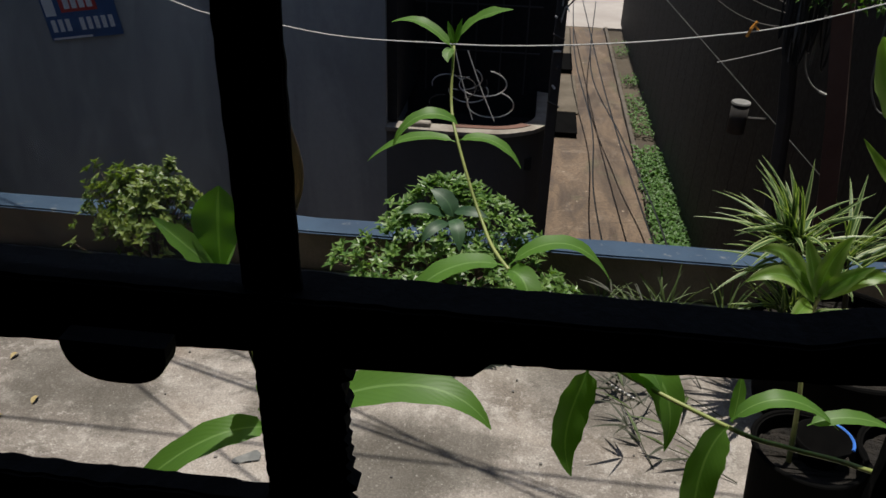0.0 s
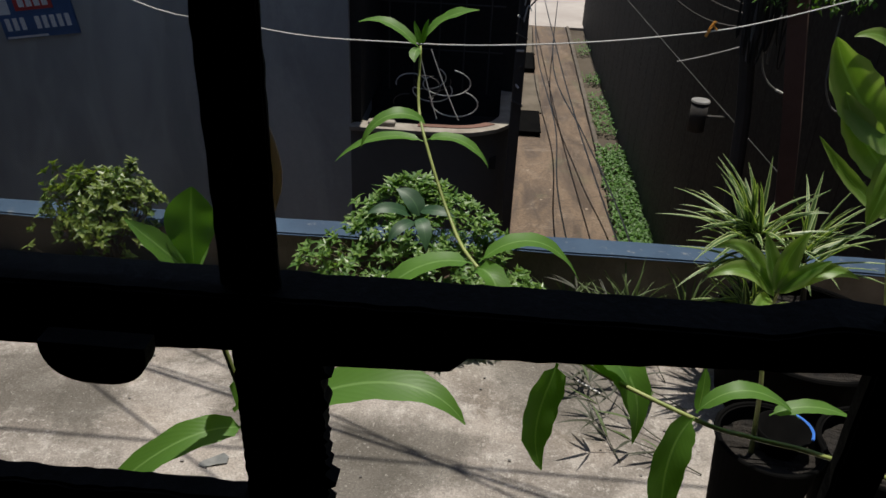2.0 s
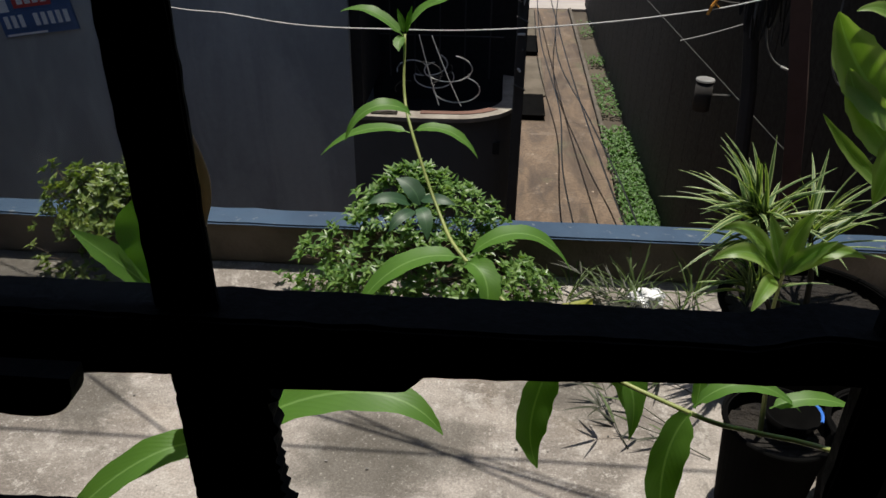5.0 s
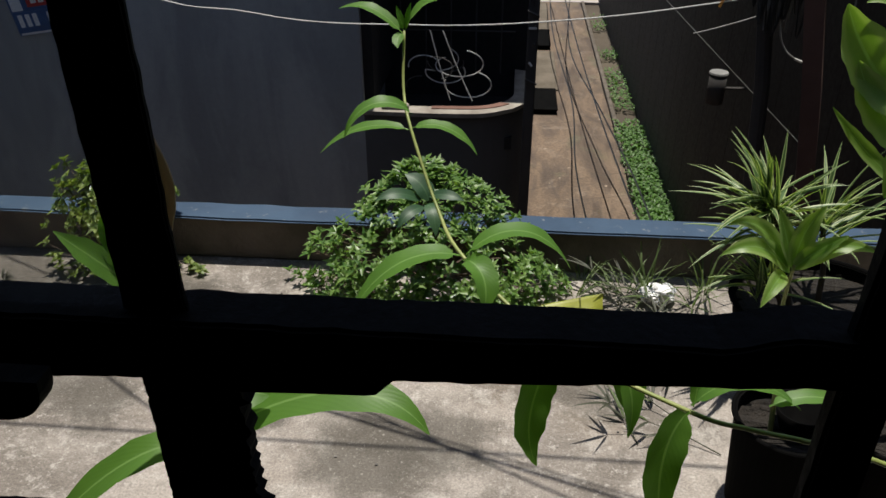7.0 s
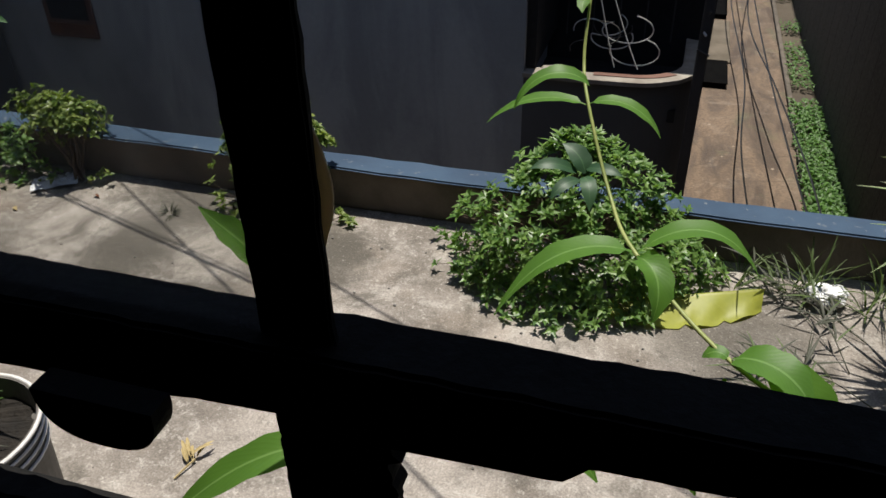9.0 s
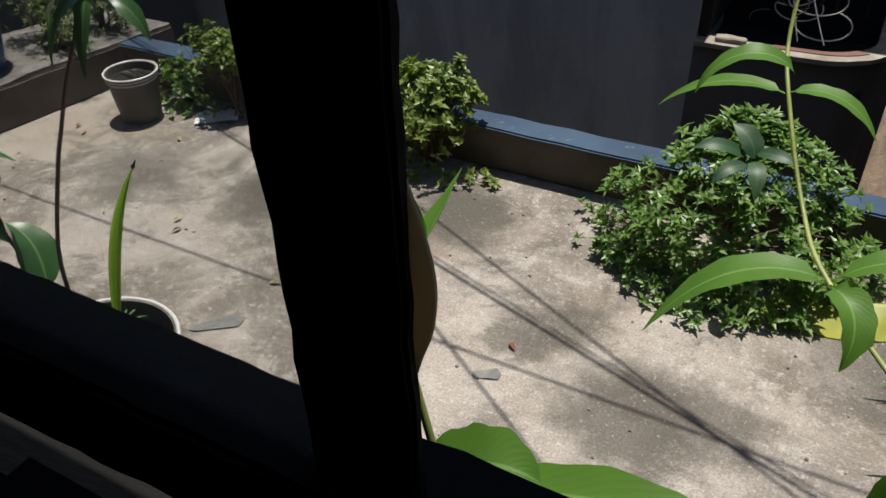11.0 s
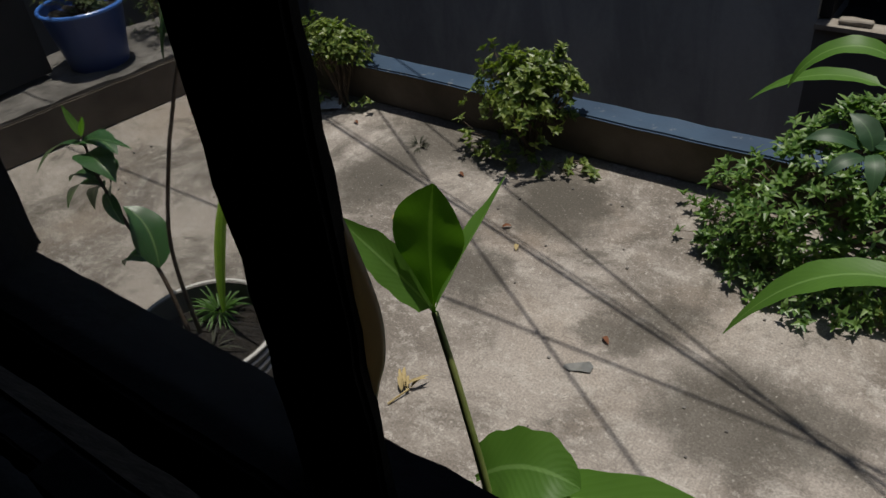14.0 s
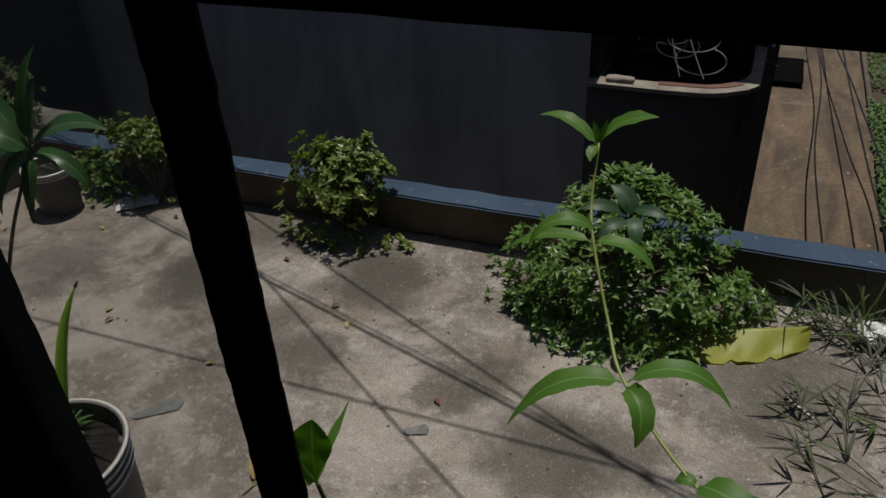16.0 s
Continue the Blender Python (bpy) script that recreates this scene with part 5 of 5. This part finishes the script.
def runner_grass(at, heading, length, seed):
    """A creeping grass stalk with a star of stiff narrow blades at each joint."""
    rnd = random.Random(seed)
    ob = thing("sedge_tuft", at, "dark creeping grass stalk with stiff blades at joints", "grass", "creeping grass")
    p = Vector(at)
    d = Vector((math.cos(heading), math.sin(heading), 0))
    knots = [p]
    for k in range(3):
        turn = rnd.uniform(-0.35, 0.35)
        d = Vector((d.x * math.cos(turn) - d.y * math.sin(turn), d.x * math.sin(turn) + d.y * math.cos(turn), 0))
        p = p + d * length * rnd.uniform(0.28, 0.4)
        knots.append(Vector((p.x, p.y, 0.012 + 0.03 * rnd.random() * (k + 1))))
    wpart("stalk", tube(spline(knots, 5), 0.0018, sides=5, taper=0.001), F_SEDGE, ob, smooth=True)
    for k, q in enumerate(knots[1:]):
        for j in range(rnd.randint(3, 5)):
            a = heading + rnd.uniform(-1.5, 1.5)
            l = rnd.uniform(0.06, 0.125)
            e = q + Vector((math.cos(a), math.sin(a), rnd.uniform(0.0, 0.45))) * l
            wpart("blade", blade(bmesh.new(), q, q.lerp(e, 0.5) + Vector((0, 0, 0.012)), e, 0.0078 * rnd.uniform(0.7, 1.2), segs=5, across=2, fold=0.4, power=0.6, rnd=rnd), F_SEDGE if rnd.random() < 0.7 else F_GRASS, ob)


for i, (x, y, a) in enumerate(((0.37, 1.58, 1.8), (0.50, 1.66, 2.6), (0.42, 1.74, 1.2), (0.58, 1.80, 2.9), (0.54, 1.92, 2.2), (0.60, 2.06, 2.8), (0.50, 2.10, 2.4), (0.62, 2.18, 2.9), (0.57, 1.56, 2.9))):
    runner_grass((x, y, 0.004), a, 0.26, 300 + i)

# ---- loose things on the slab ----
leafy = thing("fallen_leaf", (0.13, 2.08, 0.0), "large yellowed fallen leaf lying on concrete", "leaf")
b = bmesh.new()
uv = b.loops.layers.uv.verify()
rows = []
for i in range(25):
    s = i / 24
    c = Vector((-0.090, 2.043, 0.020)).lerp(Vector((0.33, 2.175, 0.05)), s)
    w = 0.115 * (math.sin(math.pi * (0.06 + 0.9 * s)) ** 0.5)
    w *= 0.82 if i in (12, 18) else 1.0
    row = []
    for k in range(9):
        u = k / 8
        lobe = 0.055 * max(0.0, math.sin(math.pi * min(1.0, s / 0.42)))
        p = c + Vector((0.03, -1, 0)) * (w * u if u > 0.2 else u / 0.2 * w * 0.2 - lobe * (1 - u / 0.2))
        p.z = max(0.004, c.z * (1 - u) ** 1.3 + 0.010 * math.sin(s * 21 + u * 2) * u + 0.004)
        row.append((b.verts.new(p), u, s))
    rows.append(row)
for r0, r1 in zip(rows, rows[1:]):
    for k in range(8):
        q = (r0[k], r0[k + 1], r1[k + 1], r1[k])
        f = b.faces.new([v[0] for v in q])
        f.smooth = True
        for loop, v in zip(f.loops, q):
            loop[uv].uv = (0.5 + v[1] * 0.5, v[2])
wpart("blade", b, F_YELLOW, leafy)
wpart("midrib", tube(spline([(-0.085, 2.045, 0.008), (-0.04, 2.062, 0.024), (0.14, 2.118, 0.038), (0.335, 2.178, 0.052)], 6), 0.005, sides=6, taper=0.002), F_YELLOW, leafy)

bag = thing("white_bag", (0.51, 2.22, 0.0), "crumpled white plastic bag in the grass", "bag")
b = bmesh.new()
bmesh.ops.create_icosphere(b, subdivisions=4, radius=0.055)
for v in b.verts:
    n = noise.noise(v.co * 34) * 0.35 + noise.noise(v.co * 80) * 0.14
    v.co = Vector((v.co.x, v.co.y * 0.75, max(v.co.z * 0.62, -0.03))) * (1 + n) + Vector((0.51, 2.22, 0.034))
    v.co.z = max(v.co.z, 0.002)
wpart("film", b, M_BAG, bag)
paper = thing("paper_scrap", (-2.2, 2.26, 0.0), "crumpled white printed paper scrap on concrete", "paper")
b = bmesh.new()
bmesh.ops.create_grid(b, x_segments=12, y_segments=8, size=0.5)
for v in b.verts:
    x, y = v.co.x, v.co.y
    p = Vector((-2.205, 2.245, 0.010)) + Vector((0.80, 0.58, 0)) * x * 0.17 + Vector((-0.5, 0.85, 0)) * y * 0.095
    p.z += abs(noise.noise(Vector((x * 5, y * 5, 1)))) * 0.02
    v.co = p
wpart("sheet", b, M_PAPER, paper)
rnd = random.Random(77)
for i in range(5):
    x, y = -2.245 + i * 0.022, 2.245 + i * 0.016
    wpart("print_bar", box(x, x + 0.012, y, y + 0.02, 0.0275, 0.029), M_GREYPOST, paper)
twig = thing("dry_leaf_sprig", (-0.96, 1.19, 0.0), "dry yellow leaf sprig lying on concrete", "leaf")
wpart("stalk", tube([(-0.975, 1.13, 0.005), (-0.962, 1.17, 0.01), (-0.955, 1.19, 0.012)], 0.0025, sides=5), M_DRY, twig)
for k in range(9):
    a = Vector((-0.962 + rnd.uniform(-0.01, 0.01), 1.175 + rnd.uniform(0, 0.02), 0.01))
    e = a + Vector((rnd.uniform(-0.05, 0.045), rnd.uniform(-0.005, 0.055), rnd.uniform(0.0, 0.02)))
    wpart("dry_leaf", blade(bmesh.new(), a, a.lerp(e, 0.5) + Vector((0, 0, 0.018)), e, 0.010, segs=6, across=2, fold=0.8, rnd=rnd), M_DRY, twig)
for at, turn, lx, ly in (((-0.645, 1.468, 0.0), 0.5, 0.075, 0.030), ((-1.375, 1.305, 0.0), 0.75, 0.15, 0.040)):
    scrap = thing("plastic_scrap", at, "flattened scrap of grey-blue clear plastic film on concrete", "plastic", "plastic scraps")
    b = bmesh.new()
    bmesh.ops.create_grid(b, x_segments=10, y_segments=6, size=0.5)
    for v in b.verts:
        x, y = v.co.x * lx * (1 - 0.5 * abs(v.co.y)), v.co.y * ly * (1 + 0.6 * v.co.x)
        v.co = Vector(at) + Vector((x * math.cos(turn) - y * math.sin(turn), x * math.sin(turn) + y * math.cos(turn), 0.003 + abs(noise.noise(Vector((x * 40, y * 40, turn)))) * 0.004))
    wpart("film", b, M_FILM, scrap)
tuft("dead_weed", "small dead scraggly weed on concrete", (-1.66, 2.17, 0.0), 30, 0.05, 0.005, F_SEDGE, 160, (0.3, 1.5))
stick = thing("white_stick", (0.30, 1.86, 0.0), "thin white stick lying on concrete", "stick")
wpart("stick", tube([(0.285, 1.895, 0.004), (0.345, 1.845, 0.004)], 0.003, sides=6), M_PAILWHITE, stick)
speck = thing("pebble", (-0.22, 1.987, 0.0), "small white pebble on concrete", "stone")
wpart("stone", roughen(box(-0.229, -0.211, 1.98, 1.996, 0.0, 0.013, 0.003), 2, 0.002, 90), M_PAILWHITE, speck)
rnd = random.Random(91)
b = bmesh.new()
for k in range(170):
    x, y = rnd.uniform(-2.8, 0.6), rnd.uniform(0.7, 2.33)
    s = rnd.uniform(0.0012, 0.004)
    box(x - s, x + s, y - s * 0.8, y + s * 0.8, 0.0, s * 1.1, bm=b)
tagged(finish("grit", b, M_DEBRIS), "scattered pale grit on a concrete slab", "grit", kind="stuff")
for i in range(16):
    x, y = rnd.uniform(-2.7, -0.6), rnd.uniform(1.5, 2.3)
    s = thing("leaf_litter", (x, y, 0.0), "small dry brown leaf on concrete", "leaf", "dry leaf litter")
    a = rnd.uniform(0, 6)
    e = Vector((x + 0.032 * math.cos(a), y + 0.032 * math.sin(a), 0.004))
    wpart("leaf", blade(bmesh.new(), (x, y, 0.003), ((x + e.x) / 2, (y + e.y) / 2, 0.016), e, 0.014, segs=5, across=2, fold=0.5, rnd=rnd), M_DRY if i % 3 else M_RUST, s)

# ---- plants just outside the window ----
vine = leafy_stem("leafy_vine", "slender vine with pairs of bright green leaves", "plant",
                  [(0.47, 0.62, 0.0), (0.46, 0.55, 0.5), (0.42, 0.54, 0.90), (0.32, 0.545, 0.995), (0.248, 0.550, 1.020), (0.194, 0.550, 1.032), (0.148, 0.550, 1.046), (0.050, 0.600, 1.064), (-0.025, 0.669, 1.096),
                   (-0.053, 0.730, 1.110), (-0.082, 0.784, 1.162), (-0.093, 0.820, 1.189), (-0.095, 0.850, 1.235)], 0.0024, M_GREENSTEM)
near = leafy_stem("window_plant", "slender plant with broad bright leaves outside a window", "plant",
                  [(-0.15, 0.45, 0.0), (-0.125, 0.40, 0.7), (-0.118, 0.374, 1.05), (-0.130, 0.374, 1.165), (-0.1415, 0.377, 1.218), (-0.151, 0.380, 1.249)], 0.0022, M_GREENSTEM)


def vine_leaf(a, c1, c2, e, width, up=(0, -0.25, 1), ob=vine, fold=0.16, full=0.55):
    wpart("leaf", bent_leaf(bmesh.new(), a, c1, c2, e, width, up, fold=fold, full=full, phase=a[0] * 90), F_VINE, ob)


# the upper whorls
vine_leaf((-0.081, 0.781, 1.178), (-0.088, 0.770, 1.198), (-0.128, 0.765, 1.204), (-0.141, 0.762, 1.160), 0.017, (0, -0.3, 1), full=0.45)
vine_leaf((-0.084, 0.785, 1.161), (-0.112, 0.788, 1.170), (-0.147, 0.790, 1.160), (-0.172, 0.792, 1.131), 0.015, (0, -0.2, 1))
vine_leaf((-0.081, 0.784, 1.163), (-0.063, 0.782, 1.174), (-0.034, 0.780, 1.168), (-0.020, 0.780, 1.140), 0.015, (0, -0.2, 1))
vine_leaf((-0.097, 0.850, 1.233), (-0.115, 0.855, 1.252), (-0.135, 0.860, 1.262), (-0.160, 0.865, 1.251), 0.015)
vine_leaf((-0.094, 0.850, 1.236), (-0.083, 0.845, 1.262), (-0.064, 0.840, 1.272), (-0.039, 0.835, 1.276), 0.024)
vine_leaf((-0.096, 0.850, 1.236), (-0.097, 0.850, 1.243), (-0.100, 0.850, 1.250), (-0.102, 0.850, 1.259), 0.008)
vine_leaf((-0.094, 0.850, 1.236), (-0.092, 0.850, 1.244), (-0.090, 0.850, 1.252), (-0.088, 0.850, 1.262), 0.008)
vine_leaf((-0.096, 0.848, 1.233), (-0.100, 0.842, 1.233), (-0.101, 0.836, 1.230), (-0.099, 0.830, 1.224), 0.011)
# the middle whorl
vine_leaf((-0.028, 0.667, 1.099), (-0.060, 0.658, 1.112), (-0.098, 0.650, 1.100), (-0.127, 0.645, 1.034), 0.026, (0, -0.1, 1))
vine_leaf((-0.023, 0.669, 1.099), (0.002, 0.672, 1.130), (0.040, 0.676, 1.133), (0.066, 0.680, 1.082), 0.022, (0, -0.1, 1))
vine_leaf((-0.024, 0.666, 1.096), (-0.010, 0.650, 1.104), (0.000, 0.636, 1.092), (-0.007, 0.626, 1.066), 0.023, (0.5, -0.8, 0.4), fold=0.4, full=0.5)
# the lower whorls
vine_leaf((0.047, 0.600, 1.050), (0.042, 0.590, 1.030), (0.024, 0.582, 0.995), (0.043, 0.578, 0.952), 0.032, (0.45, -1, 0.25))
vine_leaf((0.066, 0.598, 1.060), (0.094, 0.585, 1.082), (0.118, 0.575, 1.050), (0.111, 0.568, 0.999), 0.030, (0.4, -0.8, 0.6))
vine_leaf((0.049, 0.602, 1.067), (0.062, 0.590, 1.084), (0.088, 0.580, 1.084), (0.100, 0.572, 1.056), 0.030, (0.1, -0.2, 1), full=0.42)
vine_leaf((0.047, 0.602, 1.066), (0.040, 0.605, 1.071), (0.034, 0.606, 1.068), (0.030, 0.606, 1.060), 0.012)
vine_leaf((0.147, 0.548, 1.048), (0.132, 0.535, 1.045), (0.120, 0.525, 1.010), (0.139, 0.518, 0.935), 0.031, (0.3, -1, 0.25), full=0.5)
vine_leaf((0.148, 0.550, 1.052), (0.166, 0.550, 1.084), (0.194, 0.552, 1.084), (0.228, 0.556, 1.048), 0.016, (0, -0.2, 1))
vine_leaf((0.205, 0.556, 1.050), (0.222, 0.558, 1.062), (0.244, 0.560, 1.062), (0.268, 0.560, 1.050), 0.013)
vine_leaf((0.150, 0.551, 1.050), (0.152, 0.556, 1.062), (0.153, 0.560, 1.074), (0.152, 0.564, 1.086), 0.010)
# the plant by the window: its upright head, then the two arching leaves lower down
HEAD = Vector((-0.151, 0.380, 1.249))
add_leaf(near, HEAD, HEAD + Vector((-0.001, 0.001, 0.024)), HEAD + Vector((0.002, 0.004, 0.046)), 0.0225, F_VINE, 0.06, 0.2, (0.3, -1, 0.35), 16, 1.7)
for c1, c2, e, w, up, full in (((0.003, 0.006, 0.014), (0.008, 0.018, 0.026), (0.007, 0.034, 0.034), 0.0125, (-0.7, -0.5, 0.5), 0.6),
                               ((-0.006, -0.004, 0.014), (-0.015, -0.009, 0.026), (-0.023, -0.012, 0.037), 0.0125, (0.8, -0.4, 0.6), 0.6)):
    vine_leaf(HEAD, HEAD + Vector(c1), HEAD + Vector(c2), HEAD + Vector(e), w, up, near, 0.3, full)
vine_leaf((-0.136, 0.380, 1.161), (-0.150, 0.368, 1.175), (-0.180, 0.358, 1.165), (-0.224, 0.352, 1.106), 0.017, (0.1, -0.4, 1), near, full=0.5)
vine_leaf((-0.134, 0.382, 1.160), (-0.098, 0.390, 1.190), (-0.045, 0.384, 1.212), (-0.0235, 0.374, 1.181), 0.022, (0.1, -0.35, 1), near, full=0.45)
vine_leaf((-0.141, 0.380, 1.172), (-0.128, 0.381, 1.191), (-0.114, 0.382, 1.197), (-0.101, 0.384, 1.190), 0.026, (0.1, -0.6, 1), near, full=0.3)
